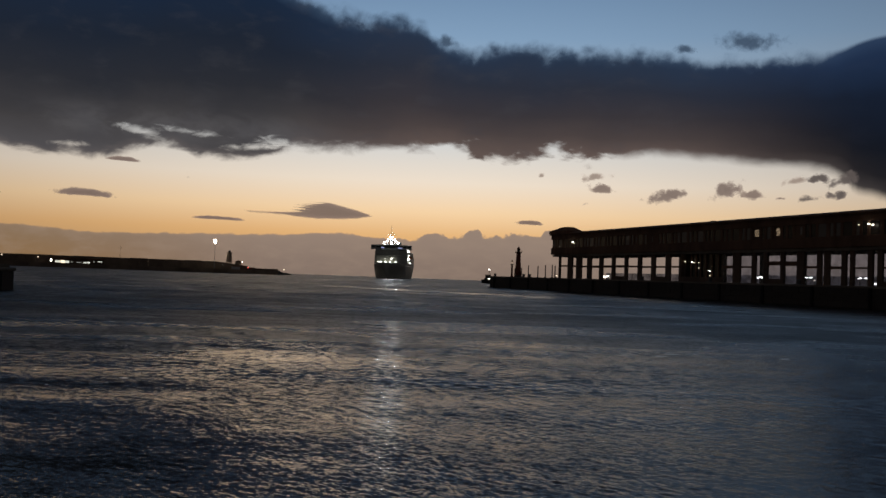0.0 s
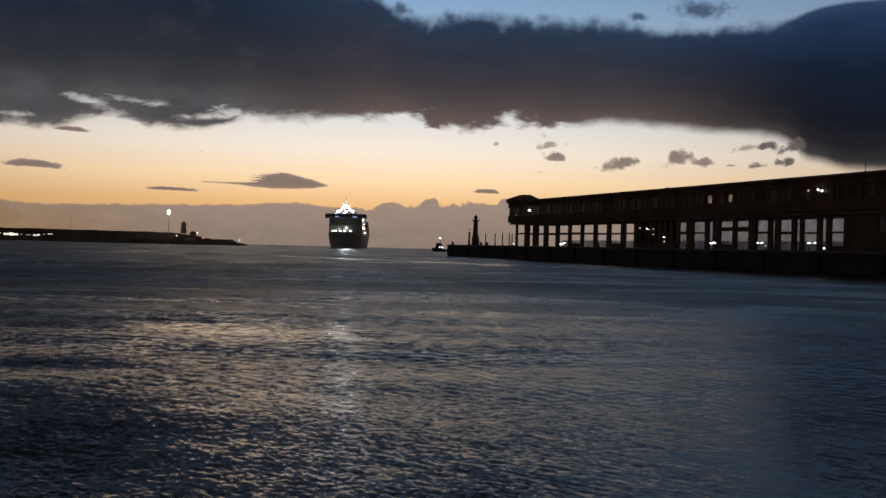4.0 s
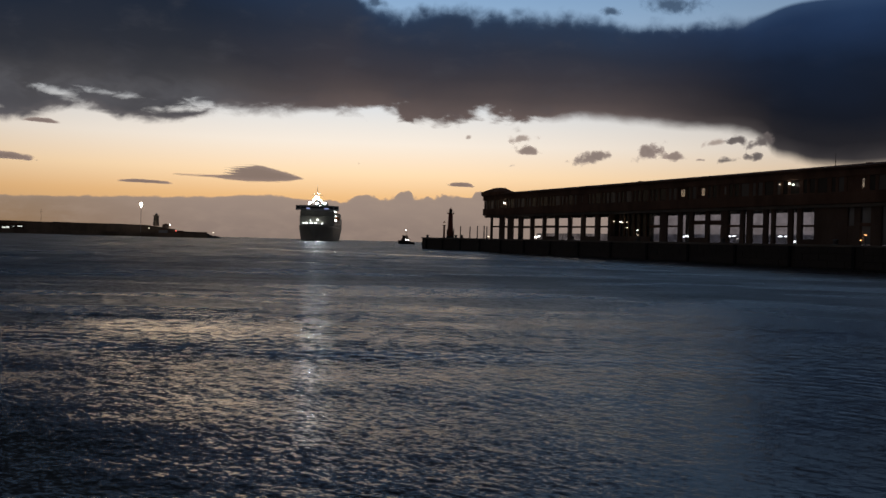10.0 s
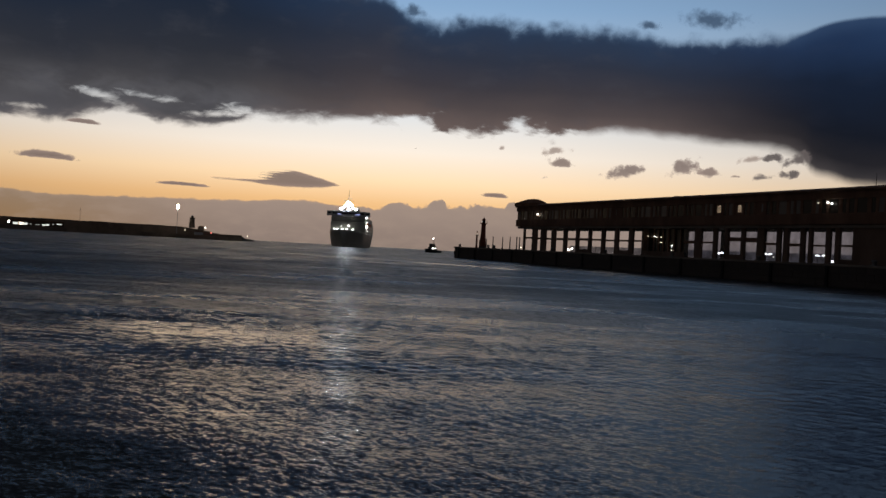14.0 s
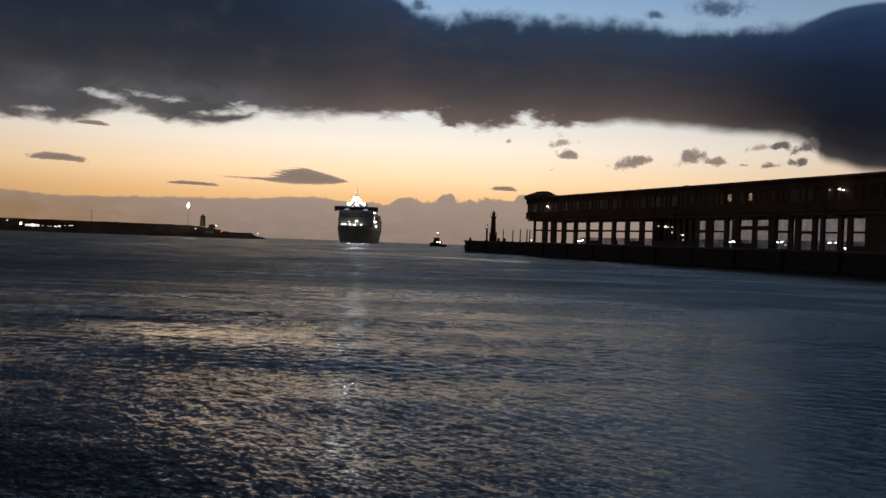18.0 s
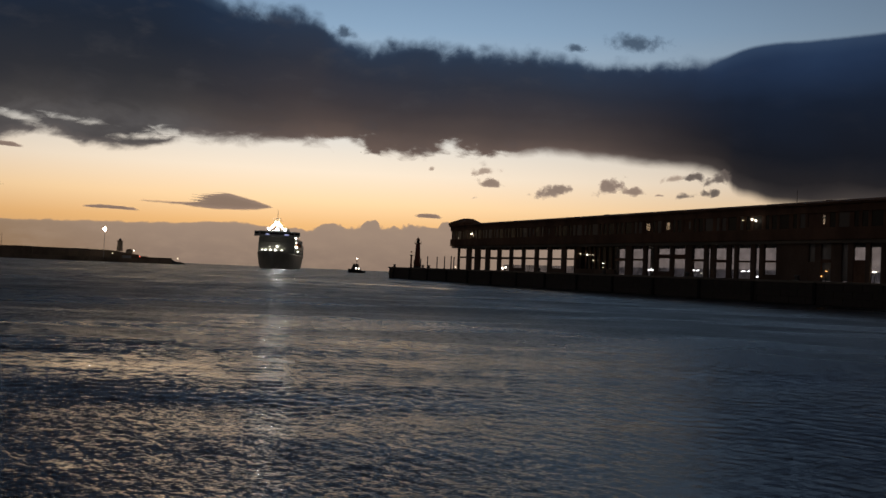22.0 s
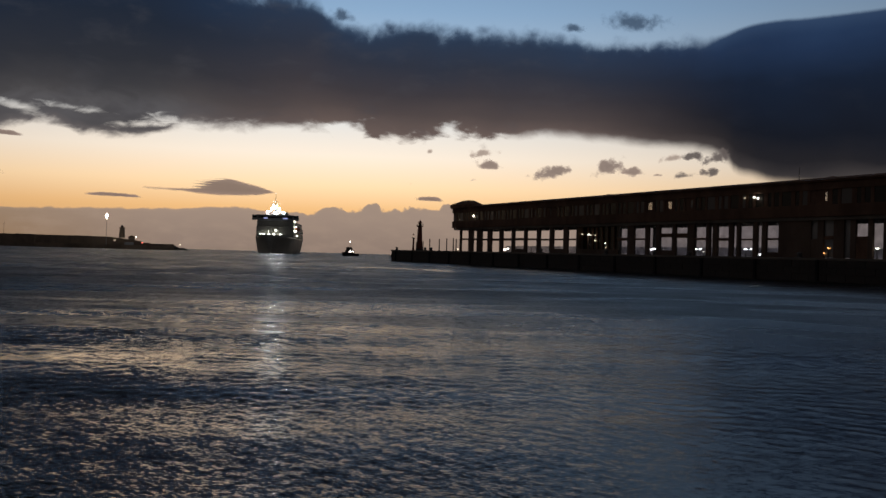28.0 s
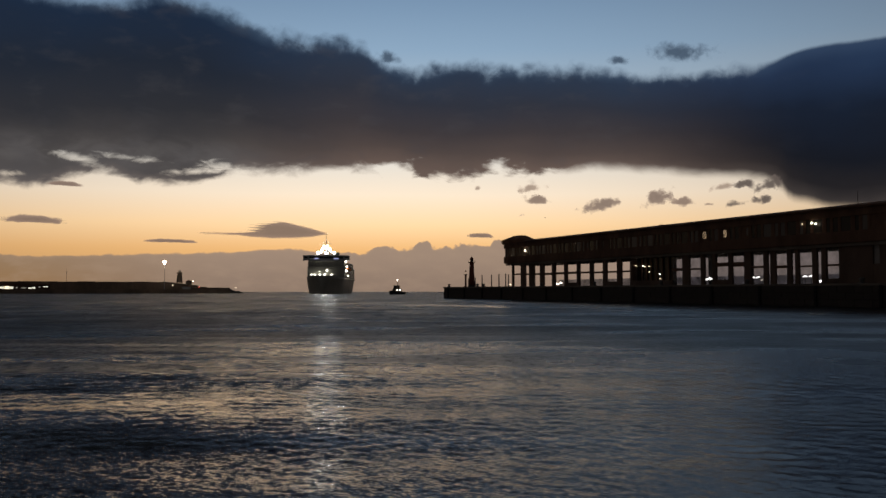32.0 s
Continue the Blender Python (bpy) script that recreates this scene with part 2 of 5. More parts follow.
def deck_cloud(t, uv, az, el):
    """The long dark cloud: heaped above, torn below, smooth towards the shore."""
    top, low = profile(t, az, DECK_TOP, 40.0), profile(t, az, DECK_BASE, 40.0)
    heaps = t.math("ADD", billow(t, uv, 0.42, (1, 1.3, 1), 0.5), t.math("MULTIPLY", billow(t, uv, 1.2, (1, 1.3, 1), 0.5), 0.25))
    fluff = t.noise(uv, 1.1, 6.0, 0.6, warp=0.3)
    rags = t.noise(uv, 0.45, 7.0, 0.56, stretch=(1, 2.0, 1), warp=0.35)
    a = t.math("ADD", t.math("SUBTRACT", top, el), t.math("MULTIPLY", t.math("SUBTRACT", heaps, 0.20), t.span(az, 18.0, 21.0, 0.85, 0.02)))
    a = t.math("ADD", a, t.math("MULTIPLY", t.math("SUBTRACT", fluff, 0.5), t.span(az, 18.0, 21.0, 1.0, 0.1)))
    torn = t.math("MULTIPLY", t.span(az, -6.0, -2.5, 0.0, 1.0), t.span(az, 6.0, 9.0, 1.0, 0.0))
    b = t.math("ADD", t.math("ADD", t.math("SUBTRACT", el, low), 0.32), t.math("MULTIPLY", t.math("SUBTRACT", rags, 0.47), t.math("ADD", t.span(az, 6.0, 12.0, 1.5, 0.5), t.math("MULTIPLY", torn, 2.2))))
    alpha = t.math("MULTIPLY", t.span(t.math("MULTIPLY", a, t.span(az, 19.0, 22.0, 1.0, 3.5)), -0.15, 0.85), t.span(b, -0.05, t.span(az, -14.0, -9.0, 0.55, 0.75)))
    # bright slits over the breakwater
    tear = t.math("MULTIPLY", t.math("SUBTRACT", t.noise(uv, 0.9, 6.0, 0.58, stretch=(1, 2.4, 1), warp=0.6), 0.5), 2.6)
    for a0, e0, half, thick, slope in ((-22.0, 7.92, 1.8, 0.36, -0.29), (-19.2, 8.12, 2.0, 0.24, -0.07), (-14.0, 7.85, 1.6, 0.42, -0.06), (-15.4, 7.45, 1.9, 0.24, 0.10), (-26.0, 6.85, 1.1, 0.22, 0.05)):
        u = t.math("DIVIDE", t.math("SUBTRACT", az, a0), half)
        v = t.math("DIVIDE", t.math("SUBTRACT", t.math("SUBTRACT", el, e0), t.math("MULTIPLY", t.math("SUBTRACT", az, a0), slope)), thick)
        d = t.math("SUBTRACT", 1.0, t.math("SQRT", t.math("ADD", t.math("MULTIPLY", u, u), t.math("MULTIPLY", v, v))))
        alpha = t.math("MULTIPLY", alpha, t.span(t.math("ADD", d, tear), -0.1, 1.2, 1.0, 0.22))
    h = t.math("DIVIDE", t.math("SUBTRACT", el, low), t.math("SUBTRACT", top, low))
    h = t.math("ADD", h, t.math("MULTIPLY", t.math("SUBTRACT", t.noise(uv, 0.14, 4.0, 0.5, stretch=(1, 1.8, 1)), 0.5), 0.28))
    c = t.ramp(h, [(0.0, (0.135, 0.098, 0.086)), (0.18, (0.080, 0.062, 0.060)), (0.38, (0.048, 0.042, 0.048)), (0.65, (0.029, 0.034, 0.051)), (0.92, (0.024, 0.039, 0.072)), (1.0, (0.034, 0.058, 0.104))])
    shore = t.ramp(h, [(0.0, (0.055, 0.047, 0.046)), (0.13, (0.017, 0.016, 0.019)), (0.3, (0.0085, 0.0105, 0.017)), (0.6, (0.0090, 0.0150, 0.031)), (0.85, (0.015, 0.030, 0.070)), (1.0, (0.021, 0.043, 0.098))])
    sea = t.ramp(h, [(0.0, (0.090, 0.084, 0.088)), (0.17, (0.058, 0.054, 0.056)), (0.38, (0.028, 0.030, 0.038)), (0.65, (0.0155, 0.022, 0.037)), (0.92, (0.012, 0.024, 0.052)), (1.0, (0.030, 0.055, 0.100))])
    c = t.mix(t.span(az, 9.0, 23.0, 0.0, 1.0), c, shore)
    c = t.mix(t.span(az, -4.0, -16.0, 0.0, 1.0), c, sea)
    veil = t.math("MULTIPLY", t.math("MULTIPLY", t.span(az, -10.0, -15.0), t.span(az, -30.0, -25.0)), t.math("MULTIPLY", t.span(el, 7.2, 8.0), t.span(el, 9.9, 8.4)))
    c = t.mix(t.math("MULTIPLY", veil, t.span(rags, 0.35, 0.65, 0.15, 0.7)), c, (0.105, 0.100, 0.104))
    # thin rims let the light through
    c = t.mix(t.math("MULTIPLY", t.span(b, 0.0, 0.9, 0.30, 0.0), t.span(az, 12.0, 18.0, 1.0, 0.0)), c, (0.30, 0.24, 0.21))
    c = t.mix(t.math("MULTIPLY", t.span(a, 0.0, 1.1, 0.42, 0.0), t.span(az, 17.0, 21.0, 1.0, 0.25)), c, (0.10, 0.16, 0.25))
    mottle = t.noise(uv, 0.34, 5.0, 0.55, stretch=(1, 2.2, 1), warp=0.25)
    c = t.mix(t.math("MULTIPLY", t.span(mottle, 0.50, 0.75, 0.0, 0.24), t.span(az, 8.0, 18.0, 1.0, 0.12)), c, (0.062, 0.062, 0.073))
    return alpha, c


BANK_TOP = [(-40, 2.4), (-32.5, 2.45), (-30.7, 2.2), (-28.6, 2.3), (-26.4, 2.15), (-24.8, 2.08), (-22.1, 2.12), (-19.1, 2.25), (-16.3, 2.32), (-12.8, 2.46), (-11, 2.6), (-9.3, 2.6), (-7.5, 2.46),
            (-5.0, 2.42), (10, 2.95), (40, 2.8)]
# heads of cloud that stand over the bank between the ferry and the pier
BANK_HEADS = [(-5.4, 0.0), (-5.0, 0.03), (-4.75, 0.16), (-4.3, 0.33), (-3.7, 0.42), (-3.2, 0.40), (-2.8, 0.26), (-2.35, 0.22), (-2.1, 0.30), (-1.85, 0.34), (-1.65, 0.52), (-1.4, 0.70), (-1.0, 0.74),
              (-0.8, 0.62), (-0.65, 0.36), (-0.3, 0.26), (0.3, 0.24), (0.9, 0.30), (1.5, 0.36), (2.2, 0.32), (3.0, 0.30), (3.2, 0.50), (3.5, 0.62), (3.8, 0.50), (4.1, 0.32), (5.0, 0.22), (6.2, 0.0)]


def bank_cloud(t, uv, az, el):
    """The low bank of cloud and haze on the horizon."""
    top = t.math("ADD", profile(t, az, BANK_TOP, 10.0), profile(t, az, BANK_HEADS, 2.0))
    lumps = t.noise(uv, 1.1, 6.0, 0.6, stretch=(1, 1.2, 1))
    a = t.math("ADD", t.math("SUBTRACT", top, el), t.math("MULTIPLY", t.math("SUBTRACT", lumps, 0.5), 0.30))
    a = t.math("ADD", a, t.math("MULTIPLY", t.math("SUBTRACT", billow(t, uv, 2.2, (1, 1.2, 1)), 0.6), t.span(az, -8.0, -5.0, 0.08, 0.34)))
    alpha = t.span(a, 0.0, 0.13)
    warm = t.mix(t.span(el, 0.0, 2.6), (0.275, 0.200, 0.158), (0.345, 0.252, 0.196))
    west = t.mix(t.span(el, 0.2, 2.4), (0.30, 0.175, 0.080), (0.29, 0.195, 0.120))
    c = t.mix(t.span(az, -12.0, -30.0), warm, west)
    c = t.mix(t.span(az, 4.0, 20.0, 0.0, 0.6), c, (0.31, 0.25, 0.225))
    c = t.mix(t.span(t.noise(uv, 0.5, 5.0, 0.6, stretch=(1, 2.5, 1)), 0.40, 0.72, 0.0, 0.30), c, (0.40, 0.29, 0.215))
    c = t.mix(t.span(a, 0.0, 0.35, 0.25, 0.0), c, (0.42, 0.30, 0.22))
    return alpha, c


def puff(colour, hard, lumpy=1.0, base=0.35, wisp=0.0, lean=0.0, torn=1.1):
    """A small cloud in sheet space: flat base, heaped top, torn rim; its relief is laid out in degrees of sky."""
    def build(t, uv, u, v):
        deg = t.tree.nodes.new("ShaderNodeVectorMath")
        deg.operation = "SCALE"
        link(t.tree, t.node("ShaderNodeTexCoord").outputs["Object"], deg.inputs[0])
        deg.inputs["Scale"].default_value = 57.3 / 4300
        deg = deg.outputs[0]
        heap = billow(t, deg, 1.5, (1, 1, 1), 0.3)
        rim = t.noise(deg, 2.6, 6.0, 0.62, warp=0.4)
        holes = t.noise(deg, 1.3, 5.0, 0.6, stretch=(1, 1, 1.8), warp=0.5)
        v = t.math("SUBTRACT", v, t.math("MULTIPLY", u, lean))
        over = t.math("SUBTRACT", 0.82, t.math("SQRT", t.math("ADD", t.math("MULTIPLY", u, u), t.math("MULTIPLY", v, v))))
        under = t.math("MULTIPLY", t.math("ADD", v, base), 1.5)
        d = t.math("SMOOTH_MIN", over, under)
        d.node.inputs[2].default_value = 0.3
        d = t.math("ADD", d, t.math("MULTIPLY", t.math("SUBTRACT", heap, 0.62), lumpy))
        d = t.math("ADD", d, t.math("MULTIPLY", t.math("SUBTRACT", rim, 0.5), torn))
        d = t.math("ADD", d, t.math("MULTIPLY", t.math("SUBTRACT", holes, 0.5), wisp))
        edge = t.span(t.math("MAXIMUM", t.math("ABSOLUTE", u), t.math("ABSOLUTE", v)), 0.8, 1.0, 1.0, 0.0)
        alpha = t.math("MULTIPLY", t.span(d, 0.0, hard, 0.0, 0.95), edge)
        thick = t.math("ADD", t.span(d, 0.0, 0.6, 1.30, 0.95), t.math("MULTIPLY", t.math("SUBTRACT", rim, 0.5), 0.5))
        c = t.node("ShaderNodeVectorMath")
        c.operation = "SCALE"
        c.inputs[0].default_value = colour
        t.put(c.inputs["Scale"], thick)
        return alpha, c.outputs[0]
    return build


def swordfish_cloud(colour):
    """A lens-shaped cloud with a long thin tail and a saw-toothed upper edge."""
    def build(t, uv, u, v):
        x = t.math("ADD", t.math("MULTIPLY", u, 0.5), 0.5)
        teeth = t.noise(uv, 1.6, 5.0, 0.6, stretch=(0.7, 5.0, 1), warp=0.3)
        x2 = t.math("ADD", x, t.math("MULTIPLY", t.math("SUBTRACT", teeth, 0.5), t.span(x, 0.5, 0.72, 0.8, 0.12)))
        top = t.curve(x2, [(0.0, 0.36), (0.25, 0.40), (0.34, 0.44), (0.42, 0.62), (0.50, 0.86), (0.58, 0.94), (0.70, 0.82), (0.85, 0.58), (0.97, 0.32), (1.0, 0.25)])
        base = t.curve(x, [(0.0, 0.26), (0.25, 0.22), (0.42, 0.12), (0.58, 0.08), (0.80, 0.14), (0.93, 0.26), (1.0, 0.36)])
        y = t.math("ADD", t.math("MULTIPLY", v, 0.5), 0.5)
        fray = t.math("MULTIPLY", t.math("SUBTRACT", t.noise(uv, 5.0, 5.0, 0.6), 0.5), 0.10)
        d = t.math("ADD", t.math("MINIMUM", t.math("SUBTRACT", top, y), t.math("SUBTRACT", y, base)), fray)
        edge = t.span(t.math("ABSOLUTE", u), 0.9, 1.0, 1.0, 0.0)
        return t.math("MULTIPLY", t.span(d, -0.01, 0.09, 0.0, 0.95), edge), t.mix(t.span(d, 0.0, 0.3), tuple(c * 1.25 for c in colour), colour)
    return build


mat_deck = cloud_material("long_dark_cloud", deck_cloud)
mat_bank = cloud_material("horizon_bank", bank_cloud)
mat_puff = cloud_material("small_brown_cloud", puff((0.270, 0.200, 0.165), 0.4, 0.6, 0.42, 0.3))
mat_rise = cloud_material("rising_brown_cloud", puff((0.250, 0.188, 0.158), 0.4, 0.6, 0.55, 0.3, 0.5))
mat_wisp = cloud_material("thin_brown_wisp", puff((0.42, 0.33, 0.27), 0.6, 0.8, 0.6, 1.0, 0.4))
mat_lens = cloud_material("smooth_lens_cloud", puff((0.215, 0.155, 0.130), 0.25, 0.1, 0.3, 0.25, -0.1, 0.5))
mat_shred = cloud_material("grey_brown_cloud_scrap", puff((0.120, 0.098, 0.090), 0.45, 0.9, 0.5, 0.8, 0.2))
mat_sword = cloud_material("tailed_lens_cloud", swordfish_cloud((0.215, 0.155, 0.128)))
mat_puff_blue = cloud_material("small_blue_cloud", puff((0.062, 0.098, 0.155), 0.7, 0.4, 0.7, 0.5, -0.3, 0.9))
mat_haze = cloud_material("thin_violet_cloud", puff((0.155, 0.165, 0.210), 1.0, 0.6, 0.9, 0.8))


def water_material():
    m = bpy.data.materials.new("harbour_water")
    m.use_nodes = True
    t = Net(m.node_tree)
    b = m.node_tree.nodes["Principled BSDF"]
    co = t.node("ShaderNodeTexCoord").outputs["Object"]
    b.inputs["Base Color"].default_value = (0.006, 0.011, 0.015, 1)
    b.inputs["IOR"].default_value = 1.33
    gust = t.noise(co, 0.10, 6.0, 0.66, stretch=(0.55, 1.3, 1), warp=0.6)
    s = t.node("ShaderNodeSeparateXYZ")
    link(t.tree, t.node("ShaderNodeNewGeometry").outputs["Position"], s.inputs[0])
    reach = t.math("SQRT", t.math("ADD", t.math("MULTIPLY", s.outputs[0], s.outputs[0]), t.math("MULTIPLY", s.outputs[1], s.outputs[1])))
    # unresolved ripples count as roughness
    patch = t.span(gust, 0.34, 0.66, 0.0, 1.0)
    far = t.span(reach, 10.0, 60.0, 0.21, 0.33)
    calm = t.math("SUBTRACT", 1.0, t.math("MULTIPLY", t.span(t.math("DIVIDE", s.outputs[0], t.math("MAXIMUM", s.outputs[1], 1.0)), 0.0, 0.35, 0.0, 0.12), t.span(reach, 18.0, 45.0, 1.0, 0.0)))
    # a smooth slick in front of the pier head
    abeam = t.math("DIVIDE", s.outputs[0], t.math("MAXIMUM", s.outputs[1], 1.0))
    off = t.math("ADD", t.math("SUBTRACT", reach, 149.0), t.math("MULTIPLY", abeam, 190.0))
    off = t.math("ADD", off, t.math("MULTIPLY", t.math("SUBTRACT", t.noise(co, 0.12, 4.0, 0.6, stretch=(1, 0.25, 1)), 0.5), 34.0))
    slick = t.math("MULTIPLY", t.span(t.math("ABSOLUTE", off), 3.0, 15.0, 1.0, 0.0), t.math("MULTIPLY", t.span(abeam, 0.060, 0.085, 1.0, 0.0), t.span(abeam, -0.19, -0.10, 0.0, 1.0)))
    calm = t.math("MULTIPLY", calm, t.math("SUBTRACT", 1.0, t.math("MULTIPLY", slick, 0.25)))
    link(t.tree, t.math("MULTIPLY", t.math("MULTIPLY", far, calm), t.math("ADD", 0.75, t.math("MULTIPLY", patch, 0.5))), b.inputs["Roughness"])

    def vec(op, a, b):
        n = t.tree.nodes.new("ShaderNodeVectorMath")
        n.operation = op
        t.put(n.inputs[0], a)
        t.put(n.inputs["Scale"] if op == "SCALE" else n.inputs[1], b)
        return n.outputs[0]

    def slopes(scale, strength, stretch, detail=3.0, warp=0.6, turn=0.0):
        """Random facets: a coloured noise taken as slope along x and y; stretch is length along and across the crests."""
        m = t.tree.nodes.new("ShaderNodeMapping")
        m.vector_type = "TEXTURE"
        link(t.tree, co, m.inputs["Vector"])
        m.inputs["Scale"].default_value = stretch
        m.inputs["Rotation"].default_value = (0, 0, radians(turn))
        n = t.node("ShaderNodeTexNoise", Scale=scale, Detail=detail, Roughness=0.6, Distortion=warp)
        link(t.tree, m.outputs[0], n.inputs["Vector"])
        v = vec("MULTIPLY", vec("SUBTRACT", n.outputs["Color"], (0.5, 0.5, 0.5)), (0.6, 1.0, 0.0))
        return vec("SCALE", v, strength)

    # the lee of the pier lies calmer than the open basin
    lee = t.span(abeam, -0.02, 0.42, 0.0, 1.0)
    gain = t.math("MULTIPLY", t.math("ADD", 0.5, t.math("MULTIPLY", patch, 0.7)), t.math("SUBTRACT", 1.0, t.math("MULTIPLY", lee, 0.68)))
    layers = (slopes(7.0, t.span(reach, 12.0, 30.0, 0.34, 0.42), (2.6, 1.0, 1), 3.0, 0.5, -56.0), slopes(8.0, t.span(reach, 12.0, 30.0, 0.34, 0.42), (2.6, 1.0, 1), 3.0, 0.5, -22.0),
              slopes(24.0, t.span(reach, 12.0, 25.0, 0.85, 0.8), (1.8, 1.0, 1), 2.0, 0.4, -25.0), slopes(4.2, t.span(reach, 13.0, 26.0, 0.0, 0.75), (1.0, 1.6, 1), 4.0, 0.3),
              slopes(0.9, t.span(reach, 45.0, 95.0, 0.0, 0.75), (1.0, 2.5, 1)), slopes(0.16, t.span(reach, 70.0, 140.0, 0.0, 0.6), (1.0, 2.8, 1)))
    fine = functools.reduce(lambda p, q: vec("ADD", p, q), layers)
    fine = vec("SCALE", fine, t.math("MULTIPLY", gain, t.math("SUBTRACT", 1.0, t.math("MULTIPLY", slick, 0.65))))
    # broad swells tilt whole patches a little
    sway = t.math("MULTIPLY", t.math("SUBTRACT", t.noise(co, 0.20, 4.0, 0.5, stretch=(0.35, 1.5, 1), warp=0.5), 0.5), t.span(reach, 30.0, 60.0, 0.27, 0.09))
    # over a distance only the facets that lean this way stay in sight
    lean = t.tree.nodes.new("ShaderNodeCombineXYZ")
    open_side = t.span(abeam, -0.16, -0.50, 0.0, -0.065)
    open_side = t.math("ADD", open_side, t.math("MULTIPLY", t.math("MULTIPLY", t.span(abeam, 0.02, 0.46, 0.0, 1.0), t.span(reach, 9.0, 26.0, 0.0, -0.048)), t.span(reach, 45.0, 90.0, 1.0, 0.0)))
    k = t.math("DIVIDE", t.math("ADD", open_side, t.math("ADD", t.math("MULTIPLY", t.math("ADD", t.span(reach, 9.0, 18.0, -0.026, -0.012), sway), t.math("ADD", t.math("SUBTRACT", 1.0, t.math("MULTIPLY", lee, 0.9)), t.span(abeam, -0.08, -0.45, 0.0, 1.6))), t.math("MULTIPLY", t.math("ADD", t.span(reach, 28.0, 62.0, 0.0, -0.108), t.span(reach, 75.0, 150.0, 0.0, 0.066)), t.math("SUBTRACT", 1.0, t.math("MULTIPLY", slick, 0.85))))), reach)
    t.put(lean.inputs[0], t.math("MULTIPLY", s.outputs[0], k))
    t.put(lean.inputs[1], t.math("MULTIPLY", s.outputs[1], k))
    normal = vec("ADD", vec("ADD", t.node("ShaderNodeNewGeometry").outputs["Normal"], fine), lean.outputs[0])
    n = t.tree.nodes.new("ShaderNodeVectorMath")
    n.operation = "NORMALIZE"
    link(t.tree, normal, n.inputs[0])
    link(t.tree, n.outputs[0], b.inputs["Normal"])
    return m


mat_water = water_material()


# ---------------------------------------------------------------- mesh helpers
def mesh_object(name, bm, material, parent=None, m=None, smooth=False):
    me = bpy.data.meshes.new(name)
    bmesh.ops.recalc_face_normals(bm, faces=bm.faces[:])
    bm.to_mesh(me)
    bm.free()
    me.materials.append(material)
    if smooth:
        me.polygons.foreach_set("use_smooth", [True] * len(me.polygons))
    ob = new(name, me)
    if parent:
        ob.parent = parent
    if m is not None:
        ob.matrix_basis = m
    return ob


def part(name, bm, material, parent, label="", smooth=False):
    ob = mesh_object(name, bm, material, parent, None, smooth)
    return tagged(ob, label) if label else ob


def empty(name, m, label, category, group="", kind=""):
    ob = new(name)
    ob.empty_display_size = 0.5
    ob.matrix_basis = m
    return tagged(ob, label, category, group, kind)


def box(x0, x1, y0, y1, z0, z1, bm=None, bevel=0.0):
    bm = bm or bmesh.new()
    made = bmesh.ops.create_cube(bm, size=1.0)["verts"]
    for v in made:
        v.co = Vector(((x0 + x1) / 2 + v.co.x * (x1 - x0), (y0 + y1) / 2 + v.co.y * (y1 - y0), (z0 + z1) / 2 + v.co.z * (z1 - z0)))
    if bevel:
        edges = list({e for v in made for e in v.link_edges})
        bmesh.ops.bevel(bm, geom=edges, offset=bevel, segments=1, affect="EDGES")
    return bm


def tube(a, b, r0, r1=None, n=8, bm=None):
    """A tapered round bar from a to b."""
    bm = bm or bmesh.new()
    a, b = Vector(a), Vector(b)
    d = b - a
    m = Matrix.Translation((a + b) / 2) @ d.to_track_quat("Z", "Y").to_matrix().to_4x4()
    bmesh.ops.create_cone(bm, cap_ends=True, segments=n, radius1=r0, radius2=r0 if r1 is None else r1, depth=d.length, matrix=m)
    return bm


def ball(c, r, bm=None, squash=1.0, n=10):
    bm = bm or bmesh.new()
    bmesh.ops.create_uvsphere(bm, u_segments=n, v_segments=max(5, n // 2 + 1), radius=r, matrix=Matrix.Translation(c) @ Matrix.Diagonal((1, 1, squash, 1)))
    return bm


def prism(profile, y0, y1, bm=None, axis="y"):
    """A profile of (x, z) pairs drawn out along y (or, of (y, z), along x)."""
    bm = bm or bmesh.new()
    put = (lambda p, q: (p[0], q, p[1])) if axis == "y" else (lambda p, q: (q, p[0], p[1]))
    a = [bm.verts.new(put(p, y0)) for p in profile]
    b = [bm.verts.new(put(p, y1)) for p in profile]
    bm.faces.new(a)
    bm.faces.new(b[::-1])
    for i in range(len(a)):
        j = (i + 1) % len(a)
        bm.faces.new((a[i], b[i], b[j], a[j]))
    return bm


def turned(profile, n=16, bm=None, at=(0, 0)):
    """A body of revolution from (radius, height) pairs."""
    bm = bm or bmesh.new()
    rings = []
    for r, z in profile:
        rings.append([bm.verts.new((at[0] + r * math.cos(2 * math.pi * i / n), at[1] + r * math.sin(2 * math.pi * i / n), z)) for i in range(n)])
    for p, q in zip(rings, rings[1:]):
        for i in range(n):
            j = (i + 1) % n
            bm.faces.new((p[i], p[j], q[j], q[i]))
    bm.faces.new(rings[0][::-1])
    bm.faces.new(rings[-1])
    return bm


def polar(az, dist, z=0.0):
    return (dist * math.sin(radians(az)), dist * math.cos(radians(az)), z)


